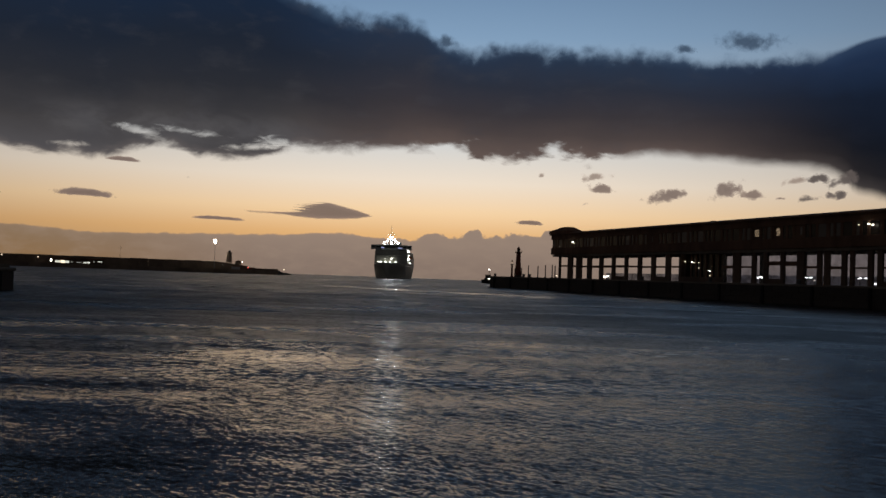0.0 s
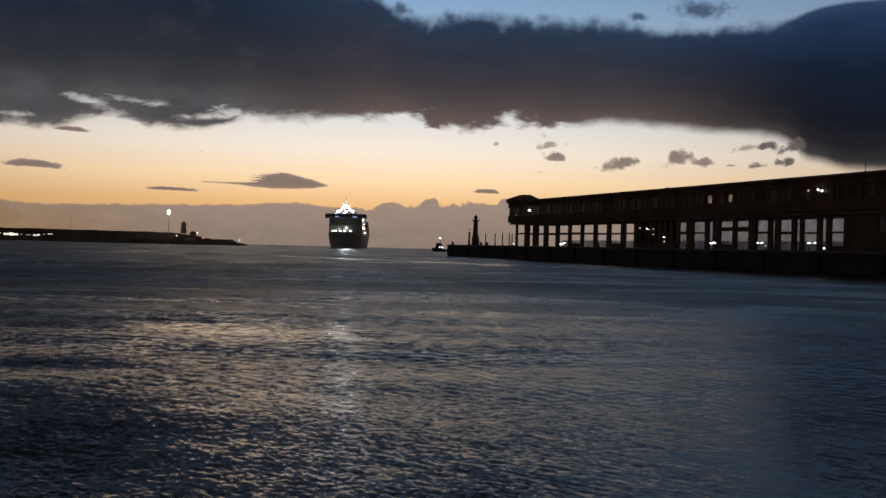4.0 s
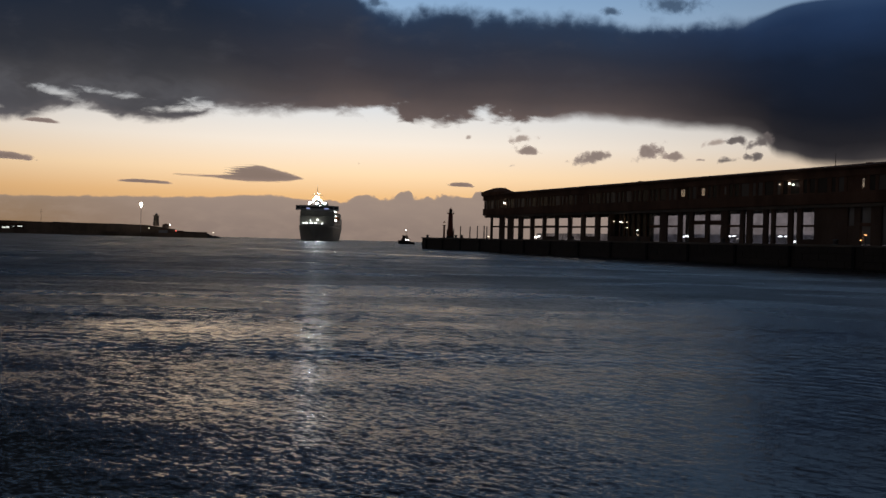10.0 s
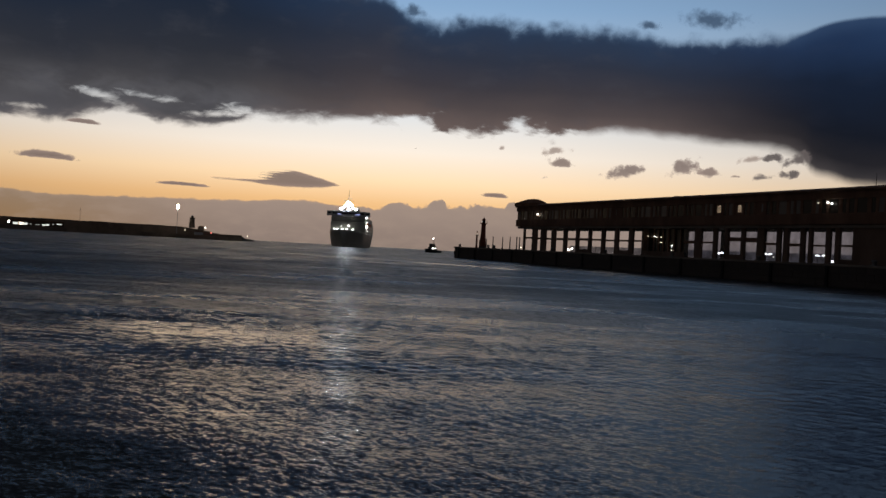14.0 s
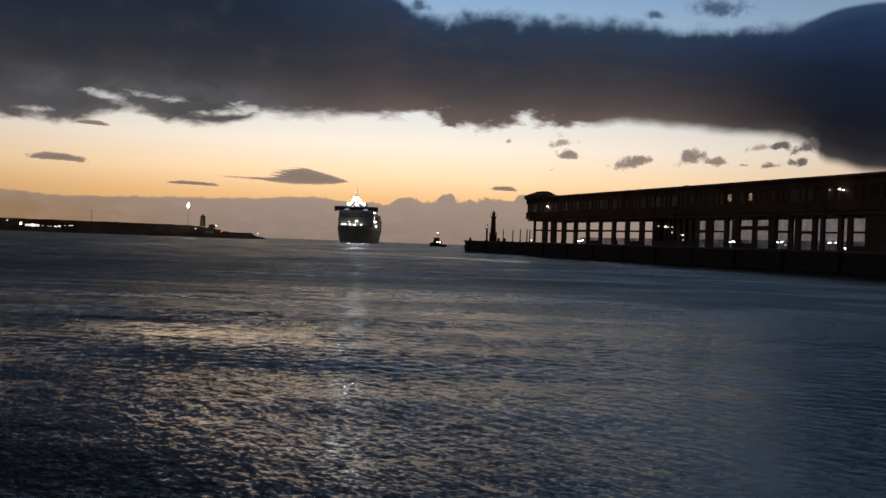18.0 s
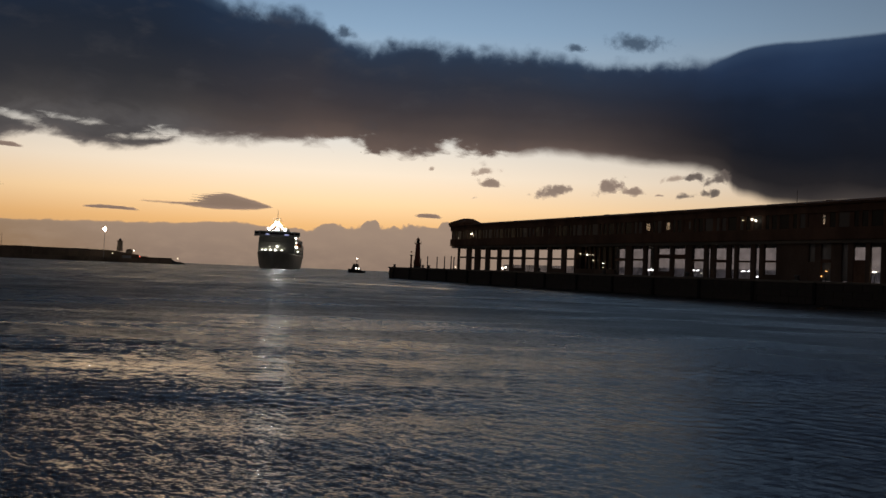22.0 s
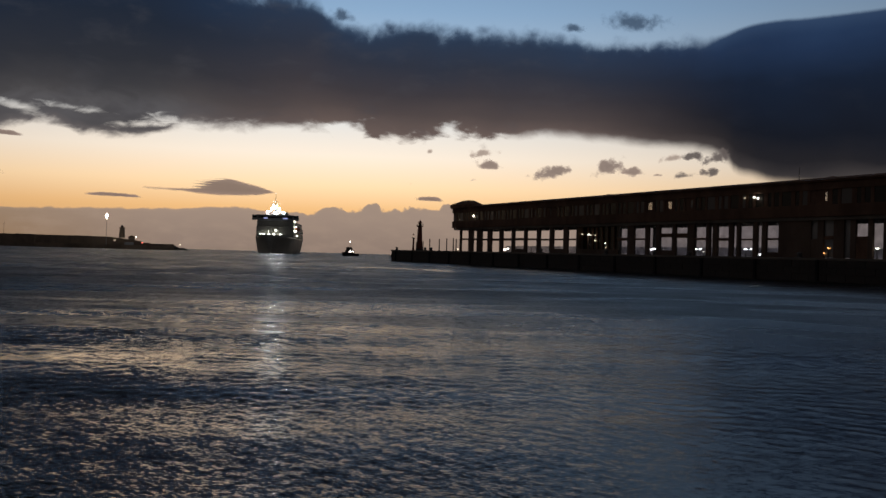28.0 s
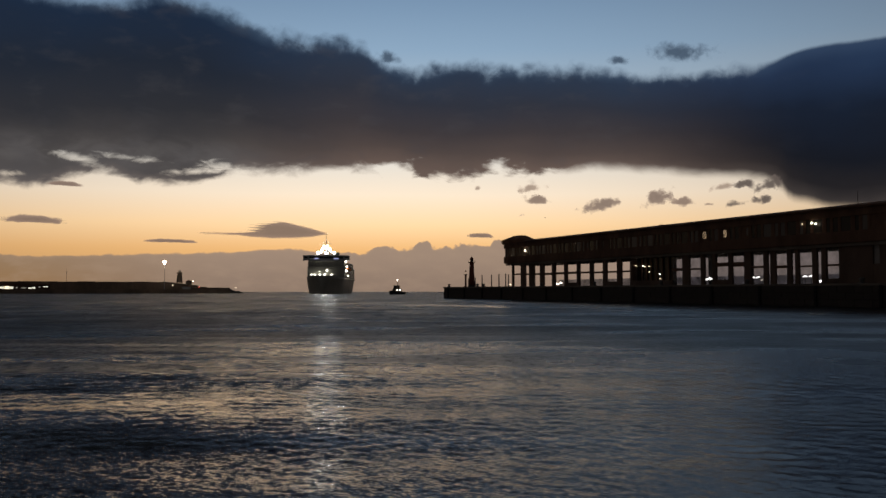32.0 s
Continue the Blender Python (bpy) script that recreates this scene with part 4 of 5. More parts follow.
def under_lamp(s, z, r, material, label="lit lamp under the terminal building", y=7.0):
    """A lamp on a post that stands on the pier deck."""
    root = empty("lamp_post", on_pier(s, y), label, "lamp post", "lamps under the terminal")
    part("pole", tube((0, 0, 0), (0, 0, z - DECK - r * 0.7), 0.07, 0.05, 6), steel, root)
    part("crossbar", tube((-r * 1.5, 0, z - DECK), (r * 1.5, 0, z - DECK), 0.025, n=5), steel, root)
    for dx, dz, f in ((0.0, 0.0, 0.72), (-r * 1.35, r * (0.35 if s % 2 > 1 else -0.3), 0.42), (r * 1.3, r * (0.25 if s % 3 > 1.5 else -0.2), 0.5)):
        part("globe", ball((dx, 0, z - DECK + dz), r * f, squash=0.75, n=8), material, root, "glowing lamp", True)
    part("cap", turned([(r * 0.6, z - DECK + r * 0.5), (r * 0.25, z - DECK + r * 0.75)], 8), steel, root)


for s, z, r, mat in ((31.4, 4.1, 0.26, lamp_soft), (57.3, 4.15, 0.36, lamp_white), (59.0, 4.35, 0.28, lamp_white), (114.0, 4.6, 0.3, lamp_white), (115.0, 4.75, 0.36, lamp_white),
                     (126.8, 4.8, 0.24, lamp_white), (128.0, 4.8, 0.24, lamp_white), (128.9, 4.3, 0.16, lamp_soft), (139.0, 4.85, 0.26, lamp_white),
                     (140.3, 4.85, 0.24, lamp_white), (142.2, 3.95, 0.34, lamp_white), (142.9, 4.2, 0.24, lamp_white),
                     (156.1, 4.42, 0.14, lamp_soft), (158.5, 4.26, 0.13, lamp_soft), (159.4, 5.03, 0.13, lamp_soft), (161.5, 3.93, 0.14, lamp_white),
                     (163.8, 4.77, 0.12, lamp_soft), (166.5, 5.3, 0.16, lamp_white), (167.6, 5.0, 0.16, lamp_white)):
    under_lamp(s, z, r, lamp_orange if 156 < s < 160 else mat, y=3.12 if 155 < s < 168.5 else 7.0)


for s, z, r, mat in ((94.4, 7.5, 0.14, lamp_soft), (95.6, 7.6, 0.13, lamp_soft), (98.0, 7.5, 0.16, lamp_white), (98.7, 7.35, 0.14, lamp_soft), (100.3, 6.3, 0.15, lamp_soft), (100.2, 7.4, 0.12, lamp_soft), (103.8, 5.7, 0.15, lamp_white), (103.9, 4.8, 0.13, lamp_soft)):
    under_lamp(s, z, r, mat, "small lit lamp in the dark bay of the terminal", 3.8)
for s, z, r, mat in ((49.2, 12.7, 0.22, lamp_white), (50.0, 12.3, 0.10, lamp_soft), (48.6, 12.5, 0.10, lamp_soft), (41.8, 11.7, 0.07, lamp_soft), (143.4, 13.05, 0.10, lamp_soft), (145.4, 13.1, 0.16, lamp_white), (146.2, 12.9, 0.16, lamp_white)):
    root = empty("wall_lamp", on_pier(s, FRONT - 0.75, z), "small lit lamp on the upper storey front", "lamp", "wall lamps of the terminal")
    part("globe", ball((0, 0, 0), r, squash=0.8, n=8), mat, root, "glowing lamp", True)
    part("arm", tube((0, 0, 0.02), (0, 0.22, 0.06), 0.03, n=5), steel, root)


def kiosk():
    """A small ticket kiosk on the deck behind the shore bays, its window lit."""
    root = empty("ticket_kiosk", on_pier(169.6, 5.0), "small dark kiosk with a brightly lit slanted window", "kiosk")
    part("body", box(-1.9, 1.7, 0.06, 2.2, 0, 2.3, bevel=0.04), timber, root)
    part("roof", prism([(-0.4, 2.3), (2.5, 2.3), (2.5, 2.45), (-0.4, 2.6)], -2.2, 2.0, axis="x"), roofing, root, "overhanging sheet roof")
    part("lit_window", prism([(-1.6, 0.6), (0.1, 0.6), (0.1, 1.5), (-1.2, 2.2), (-1.6, 2.2)], 0.0, 0.055), shed_glow, root, "brightly lit slanted window")
    for x in (-1.1, -0.55):
        part("mullion", box(x, x + 0.06, -0.03, 0.02, 0.6, 2.0), steel, root)
    part("counter", box(-1.7, 0.3, -0.22, 0.05, 0.5, 0.58, bevel=0.02), timber, root)


kiosk()


def yacht_mast(s, y, lean, h):
    root = empty("boat_mast", on_pier(s, y), "thin leaning mast with stays behind the terminal", "mast", "masts behind the terminal")
    part("mast", tube((0, 0, 0), (lean, 0, h), 0.09, 0.05, 6), steel, root)
    part("stay", tube((1.1, 0, 0), (lean, 0, h), 0.035, n=5), steel, root)
    part("boom", tube((lean * 0.25, 0, 1.2), (1.3, 0, 1.2), 0.06, n=6), steel, root)


yacht_mast(146.4, 20.0, -1.6, 7.0)
yacht_mast(159.6, 22.0, -1.2, 7.4)
yacht_mast(154.5, 24.0, -0.4, 7.2)


# ---------------------------------------------------------------- breakwater across the harbour mouth
BW_A, BW_B = Vector((-440.0, 625.0, 0)), Vector((-167.0, 731.0, 0))
bw_turn = math.degrees(math.atan2(BW_B.y - BW_A.y, BW_B.x - BW_A.x))
BW = pose(BW_A.x, BW_A.y, 0, 0, 0, bw_turn)


def bw_at(az):
    """Distance along the breakwater at a heading from the viewer."""
    d = Vector((math.sin(radians(az)), math.cos(radians(az))))
    u = (BW_B - BW_A).normalized()
    k = (BW_A.x * d.y - BW_A.y * d.x) / (u.y * d.x - u.x * d.y)
    return k


def breakwater():
    root = empty("breakwater", BW, "long dark stone breakwater across the harbour mouth", "breakwater", kind="structure")
    s0, s1, s2, s3 = bw_at(-16.9), bw_at(-15.2), bw_at(-14.7), bw_at(-13.3)
    part("quay", box(-60, s3 - 1, -6, 14, -3, 3.2, bevel=0.1), mole_stone, root)
    n = 22
    for i in range(n):
        a, b = -60 + (s0 + 60) * i / n, -60 + (s0 + 60) * (i + 1) / n
        part("wall_section", box(a + 0.03, b - 0.03, 2, 10, 3.2, 9.25 + 0.12 * math.sin(i * 2.3), bevel=0.12), mole_stone, root)
    part("sloped_end", prism([(s0, 3.2), (s1, 3.2), (s1, 6.3), (s0 + 4, 8.6), (s0, 8.9)], 2, 9), mole_stone, root)
    part("low_wall", box(s1, s2, 2, 8, 3.2, 5.3, bevel=0.1), mole_stone, root)
    part("head", box(s2 + 0.05, s3, 1, 10, 3.2, 4.7, bevel=0.15), mole_stone, root)
    rocks = bmesh.new()
    rnd = random.Random(3)
    for i in range(46):
        s = s3 + rnd.random() * 12 - 2
        z = max(0.1, 2.6 - (s - s3) * 0.24) * rnd.random()
        m = Matrix.Translation((s, rnd.uniform(-6, 10), z)) @ Euler((rnd.random() * 3, rnd.random() * 3, rnd.random() * 3)).to_matrix().to_4x4() @ Matrix.Diagonal((1, rnd.uniform(0.6, 1), rnd.uniform(0.5, 0.9), 1))
        bmesh.ops.create_icosphere(rocks, subdivisions=1, radius=rnd.uniform(0.6, 1.5), matrix=m)
    tagged(part("rubble", rocks, rock, root, "tumbled wet boulders"), kind="stuff")
    return root


breakwater()


def end_tower():
    s = bw_at(-16.3)
    root = empty("signal_tower", BW @ pose(s, 6, 8.6), "stout stone light tower on the breakwater", "lighthouse")
    part("tower", turned([(2.4, 0), (2.2, 3), (1.85, 7.3)], 12), mole_stone, root)
    part("parapet", turned([(1.85, 7.3), (2.25, 7.5), (2.25, 8.2), (1.7, 8.2)], 12), mole_stone, root)
    part("lantern", turned([(0.9, 8.2), (0.9, 9.2)], 10), pane_dark, root)
    part("cap", turned([(1.1, 9.2), (0.6, 9.7), (0.1, 10.0)], 10), steel, root)
    hut = empty("hut", BW @ pose(bw_at(-15.75), 5, 7.2), "small dark keeper's hut beside the light tower", "hut")
    part("walls", box(-2.4, 2.4, -2, 2, 0, 2.4, bevel=0.05), mole_stone, hut)
    part("roof", prism([(-2.7, 2.4), (2.7, 2.4), (0.3, 3.4), (-0.3, 3.4)], -2.2, 2.2), roofing, hut)


end_tower()


def light_mast():
    s = bw_at(-17.23)
    root = empty("light_mast", BW @ pose(s, -1.5, 3.2), "tall slim mast with a cluster of white floodlights", "floodlight mast")
    part("pole", tube((0, 0, 0), (0, 0, 21.2), 0.2, 0.1, 10), whitepaint, root, "slim pale pole")
    part("ring", turned([(0.9, 21.3), (0.9, 21.5), (0.2, 21.5)], 12), steel, root)
    for i in range(5):
        a = i * math.pi * 0.4 + 0.3
        f = part("floodlight", ball((math.cos(a) * 0.75, math.sin(a) * 0.75, 21.9), 0.36, n=8), mast_flood, root, "lit floodlight", True)
        part("shade", turned([(0.4, 22.2), (0.2, 22.4)], 8, at=(math.cos(a) * 0.75, math.sin(a) * 0.75)), steel, f)
    part("floodlight", ball((0, 0, 23.0), 0.4, n=8), mast_flood, root, "lit floodlight", True)
    part("floodlight", ball((0, -0.5, 20.4), 0.35, n=8), mast_flood, root, "lit floodlight", True)
    part("finial", tube((0, 0, 21.2), (0, 0, 24.0), 0.1, 0.03, 6), steel, root)


light_mast()


def lit_shed():
    s0, s1 = bw_at(-26.6), bw_at(-23.6)
    root = empty("quay_shed", BW @ pose(s0, -3, 3.2), "low shed with brightly lit openings on the breakwater quay", "shed")
    w = s1 - s0
    part("body", box(0, w, 0, 3.5, 0, 3.4, bevel=0.05), plaster, root)
    part("roof", prism([(-0.3, 3.4), (3.8, 3.4), (3.8, 3.7), (-0.3, 4.1)], -0.4, w + 0.4, axis="x"), roofing, root)
    for a, b, z0, z1, mat in ((0.02, 0.05, 1.2, 3.2, lamp_white), (0.11, 0.20, 0.5, 2.0, shed_glow), (0.21, 0.28, 0.3, 2.3, lamp_soft), (0.285, 0.36, 0.4, 2.0, shed_glow), (0.40, 0.43, 0.8, 1.6, shed_dim),
                              (0.50, 0.58, 0.7, 1.3, shed_dim), (0.62, 0.68, 0.4, 1.4, shed_glow), (0.69, 0.74, 0.5, 1.8, shed_glow), (0.80, 0.83, 1.4, 2.2, shed_dim), (0.88, 0.965, 1.7, 2.3, shed_glow)):
        part("lit_opening", box(a * w, b * w, -0.08, 0.02, z0, z1, bevel=0.02), mat, root, "brightly lit opening")


lit_shed()
for az, z, mat in ((-29.1, 8.0, lamp_soft), (-27.2, 7.4, lamp_soft), (-16.75, 6.6, lamp_soft), (-15.55, 9.5, lamp_white), (-15.2, 5.0, lamp_red), (-13.0, 4.4, lamp_soft)):
    s = bw_at(az)
    root = empty("lamp_post", BW @ pose(s, -2.5, 3.2), "small lit lamp on a post on the breakwater quay", "lamp post", "lamps on the breakwater")
    part("pole", tube((0, 0, 0), (0, 0, z - 3.2), 0.1, 0.07, 6), steel, root)
    part("globe", ball((0, 0, z - 3.2), 0.42), mat, root, "glowing lamp", True)
root = empty("flagpole", BW @ pose(bw_at(-22.75), 6, 9.2), "thin bare mast on the breakwater wall", "mast")
part("shaft", tube((0, 0, 0), (0, 0, 10), 0.14, 0.06, 6), steel, root)
part("crosstree", tube((-1.2, 0, 7.5), (1.2, 0, 7.5), 0.06, n=6), steel, root)
root = empty("quay_hut", BW @ pose(bw_at(-15.95), -4, 3.2), "small pale hut at the foot of the breakwater", "hut")
part("walls", box(-3.2, 3.2, -1.5, 1.5, 0, 2.2, bevel=0.05), whitepaint, root)
part("roof", prism([(-3.5, 2.2), (3.5, 2.2), (3.2, 2.7), (-3.2, 2.7)], -1.7, 1.7), roofing, root)


# ---------------------------------------------------------------- the near quay with crane and lamps
def near_quay():
    root = empty("near_quay", pose(-42.75, 79.0, 0), "dark low concrete quay arm with a parapet", "quay", kind="structure")
    part("block", box(-70, 0, -70, 0, -3, 1.75, bevel=0.08), masonry, root)
    part("coping", box(-70, 0.12, -70, 0.12, 1.75, 2.0, bevel=0.05), concrete, root)
    part("parapet", box(-70, -1.2, -0.9, -0.4, 2.0, 2.55, bevel=0.04), concrete, root)
    for i in range(9):
        part("fender", box(-0.02, 0.3, -3 - i * 6.0, -2.5 - i * 6.0, -0.4, 1.7, bevel=0.04), rubber, root, "black rubber fender")
    for i in range(4):
        b = empty("bollard", pose(-43.4, 76 - i * 8.0, 2.0), "squat cast-iron mooring bollard", "bollard", "bollards on the near quay")
        part("base", box(-0.4, 0.4, -0.4, 0.4, 0, 0.06), steel, b)
        part("body", turned([(0.22, 0.06), (0.19, 0.3), (0.29, 0.4), (0.25, 0.5)], 10), steel, b)


near_quay()


def warehouse():
    x, y, _ = polar(-33.5, 300)
    root = empty("warehouse", pose(x, y, 0, 0, 0, 33.5), "low long dockside warehouse, dimly lit, behind the near quay", "warehouse")
    part("ground_quay", box(-34, 21, -14, 26, -3, 2.4, bevel=0.1), concrete, root)
    part("walls", box(-30, 18, -5, 12, 2.4, 5.0, bevel=0.05), plaster, root)
    part("roof", prism([(-5.5, 5.0), (12.5, 5.0), (12.5, 5.2), (3.5, 6.4), (-5.5, 5.2)], -30.5, 18.5, axis="x"), roofing, root)
    for i, s in enumerate((-22, -12, -2, 8)):
        part("door", box(s, s + 4.0, -5.06, -4.98, 2.42, 4.6), timber, root, "closed sliding door")
    # two added glowing patches imitate light on the wall; no openings known
    part("wall_glow_patch", box(12.4, 14.4, -5.07, -4.99, 2.6, 4.0), orange_lit_patch, root, "glowing patch standing in for an orange-lit area")
    part("lit_window", box(6.4, 7.2, -5.07, -4.99, 3.0, 3.35), shed_dim, root, "added dim glowing patch on the wall")


warehouse()


def crane():
    x, y, _ = polar(-31.2, 350)
    root = empty("harbour_crane", pose(x, y, 0, 0, 0, 31.2), "tall mobile harbour crane with lattice boom and floodlight", "crane")
    part("undercarriage", box(-4.5, 4.5, -4, 4, 3.0, 5.0, bevel=0.2), redpaint, root)
    part("pad", box(-9, 9, -8, 8, -3, 3.0, bevel=0.1), concrete, root)
    part("tower", turned([(1.1, 5.0), (0.85, 12), (0.8, 19.0)], 10), redpaint, root, "red crane tower")
    part("machine_house", box(-2.6, 0.9, -2.2, 2.2, 9.5, 12.6, bevel=0.15), redpaint, root)
    part("cab", box(0.6, 2.3, -1.2, 1.2, 13.2, 15.4, bevel=0.15), pane_dark, root, "glazed driver's cab")
    part("head", prism([(-1.8, 18.5), (-1.4, 20.4), (-0.9, 18.9), (0.9, 18.9), (1.5, 20.4), (1.9, 18.5)], -0.9, 0.9), redpaint, root)
    lattice = bmesh.new()
    a, b = Vector((0.8, 0, 14.5)), Vector((3.0, 0, 39.0))
    n = 16
    for sx in (-1, 1):
        for sy in (-1, 1):
            tube(a + Vector((sx * 0.75, sy * 0.75, 0)), b + Vector((sx * 0.4, sy * 0.4, 0)), 0.10, 0.07, 6, lattice)
    for i in range(n):
        p, q = a.lerp(b, i / n), a.lerp(b, (i + 1) / n)
        w0, w1 = 0.75 - 0.35 * i / n, 0.75 - 0.35 * (i + 1) / n
        sg = 1 if i % 2 else -1
        for sy in (-1, 1):
            tube(p + Vector((sg * w0, sy * w0, 0)), q + Vector((-sg * w1, sy * w1, 0)), 0.07, n=5, bm=lattice)
            tube(p + Vector((sy * w0, sg * w0, 0)), q + Vector((sy * w1, -sg * w1, 0)), 0.07, n=5, bm=lattice)
    part("boom", lattice, steel, root, "steep lattice boom")
    part("boom_head", prism([(2.0, 38.2), (4.1, 38.2), (3.8, 39.4), (3.1, 40.1), (2.4, 39.4)], -0.7, 0.7), steel, root)
    for sx in (-0.5, 0.5):
        part("stay_rope", tube((sx * 2 - 0.2, 0, 20.2), (3.0 + sx * 0.5, 0, 39.0), 0.06, n=5), steel, root)
    part("hoist_rope", tube((3.9, 0, 38.6), (3.9, 0, 15.6), 0.05, n=5), steel, root)
    part("spreader", box(1.8, 6.2, -0.6, 0.6, 13.1, 13.5, bevel=0.05), steel, root, "hanging load spreader")
    part("hook_block", box(3.6, 4.2, -0.3, 0.3, 13.5, 15.6, bevel=0.08), steel, root)
    part("floodlight", ball((-1.9, -2.4, 13.0), 0.36), lamp_white, root, "lit floodlight", True)


crane()


def quay_lamp():
    x, y, _ = polar(-29.85, 250)
    root = empty("street_lamp", pose(x, y, 2.0, 0, 0, 29.85), "tall unlit lamp post with a single arm", "lamp post")
    part("base", box(-5, 5, -5, 5, -5, 0.0), concrete, root)
    part("pole", tube((0, 0, 0), (0, 0, 11.6), 0.16, 0.1, 8), steel, root)
    part("arm", tube((0, 0, 11.5), (-1.2, 0, 11.7), 0.07, n=6), steel, root)
    part("lantern", box(-1.8, -1.0, -0.2, 0.2, 11.55, 11.8, bevel=0.05), steel, root)
    x, y, _ = polar(-33.7, 200)
    root = empty("floodlight_tower", pose(x, y, 2.0, 0, 0, 33.7), "square dark tower with a white lamp on top", "tower")
    part("footing", box(-3, 3, -3, 3, -5, 0.0), concrete, root)
    part("shaft", box(-0.9, 0.9, -0.9, 0.9, 0, 13.5, bevel=0.08), steel, root)
    part("bracket", tube((0.9, 0, 11.6), (2.2, 0, 13.4), 0.08, n=6), steel, root)
    part("floodlight", ball((0.0, 0, 14.2), 0.45), lamp_white, root, "lit floodlight", True)


quay_lamp()


# ---------------------------------------------------------------- the ferry
def hull_mesh(stations, levels):
    """Lofted hull: stations of (y, half breadth at the water, half breadth at the deck, deck height)."""
    bm = bmesh.new()
    rings = []
    for y, w0, w1, top in stations:
        ring = []
        for side in (1, -1):
            pts = []
            for k in range(levels + 1):
                f = k / levels
                z = -1.5 + (top + 1.5) * f
                w = w0 + (w1 - w0) * f ** (1.6 if w1 - w0 > 3.6 else 0.45)
                pts.append(bm.verts.new((side * w, y, z)))
            ring.append(pts if side > 0 else pts[::-1])
        rings.append(ring[0] + ring[1])
    for p, q in zip(rings, rings[1:]):
        for i in range(len(p)):
            j = (i + 1) % len(p)
            bm.faces.new((p[i], q[i], q[j], p[j]))
    bm.faces.new(rings[0])
    bm.faces.new(rings[-1][::-1])
    return bm


def ferry():
    """Bow along +y; the bridge front stands at y = 0."""
    root = empty("ferry", pose(0, 0, 0), "large car ferry approaching bow-on with bright floodlights", "ship")
    st = [(29.0, 0.25, 2.2, 12.6), (26.0, 1.6, 6.4, 12.4), (21.0, 4.6, 9.9, 12.1), (14.0, 8.4, 12.3, 11.8), (5.0, 9.8, 13.3, 11.7), (-8.0, 10.4, 13.6, 11.7),
          (-60.0, 10.4, 13.6, 11.7), (-100.0, 10.2, 13.6, 11.7), (-112.0, 9.8, 13.5, 11.7)]
    part("hull", hull_mesh(st, 9), hullpaint, root, "dark green hull with flared bow", True)
    part("bulwark", prism([(-9.9, 12.0), (9.9, 12.0), (9.9, 13.1), (-9.9, 13.1)], 20.6, 21.0), hullpaint, root)
    part("foredeck", box(-12.2, 12.2, 1.0, 14.0, 11.5, 11.95), deckgrey, root)
    # superstructure
    part("lower_house", box(-13.45, 13.45, -104, 0.0, 11.7, 20.0, bevel=0.5), hullpaint, root)
    part("upper_house", box(-13.2, 13.2, -92, -0.3, 20.0, 23.6, bevel=0.3), hullpaint, root)
    part("bridge_house", box(-12.9, 12.9, -13, 0.3, 23.6, 27.4, bevel=0.3), whitepaint, root)
    part("bridge_roof", box(-13.6, 13.6, -13.6, 1.1, 27.4, 27.9, bevel=0.15), whitepaint, root)
    for side in (-1, 1):
        a, b = sorted((side * 12.9, side * 16.6))
        wing = part("bridge_wing", prism([(a, 24.4 if side > 0 else 23.9), (b, 23.9 if side > 0 else 24.4), (b, 27.7), (a, 27.7)], -5.0, 0.6), whitepaint, root, "overhanging bridge wing")
        part("wing_window", box(a + 0.4, b - 0.4, 0.6, 0.66, 25.7, 26.8), pane_ship, wing)
    for i in range(14):
        x = -12.2 + i * 1.76
        part("bridge_window", box(x, x + 1.5, 0.3, 0.38, 25.4, 26.9, bevel=0.02), pane_ship, root)
    for x0, x1 in ((5.6, 8.4), (-8.9, -5.4)):
        part("lit_window", box(x0, x1, 0.39, 0.46, 25.0, 25.9, bevel=0.02), bridge_glow, root, "blue-white lit bridge window")
    for i in range(14):
        y = -8.0 - i * 6.2
        for z in (14.6, 17.6):
            part("side_window", box(-13.52, -13.42, y - 1.6, y, z, z + 1.0), pane_ship, root)
    # port side: lifeboats under davits, lit side deck
    for i in range(3):
        y = -14 - i * 14.0
        boat = part("lifeboat", ball((-14.1, y, 18.6), 1.0), orange, root, "orange lifeboat under davits", True)
        for v in boat.data.vertices:
            v.co = Vector((-14.1 + (v.co.x + 14.1) * 1.35, y + (v.co.y - y) * 4.2, 18.6 + (v.co.z - 18.6) * 1.3))
        for d in (-3.0, 3.0):
            part("davit", prism([(-12.8, 20.6), (-14.6, 20.9), (-14.9, 20.4), (-12.8, 19.6)], y + d - 0.2, y + d + 0.2), whitepaint, root)
    # the two small lights are added to brighten the hull side
    for y, z, r in ((-1.5, 23.2, 0.4), (-7.0, 16.6, 0.6), (-24.0, 13.4, 0.25), (-9.0, 19.8, 0.25)):
        part("side_or_fill_light", ball((-14.2, y, z), r), side_flood, root, "lit side light, the two small ones added to brighten the hull", True)
    # funnel far aft, mast and the bright lights over the bridge
    part("funnel", prism([(-3.2, 23.6), (3.2, 23.6), (2.5, 33.0), (-2.5, 33.0)], -84, -74), hullpaint, root)
    part("mast", tube((0.6, -6, 27.8), (0.6, -6, 44.2), 0.35, 0.10, 8), steel, root, "tall slender mast")
    part("mast_foot", prism([(-1.4, 27.8), (2.6, 27.8), (1.3, 33.5), (-0.1, 33.5)], -13, -10), steel, root)
    part("mast_yard", tube((-3.2, -6, 36.3), (4.4, -6, 36.3), 0.12, n=6), steel, root)
    part("radar_bar", box(-1.8, 2.4, -5.4, -5.0, 37.6, 37.9, bevel=0.05), steel, root)
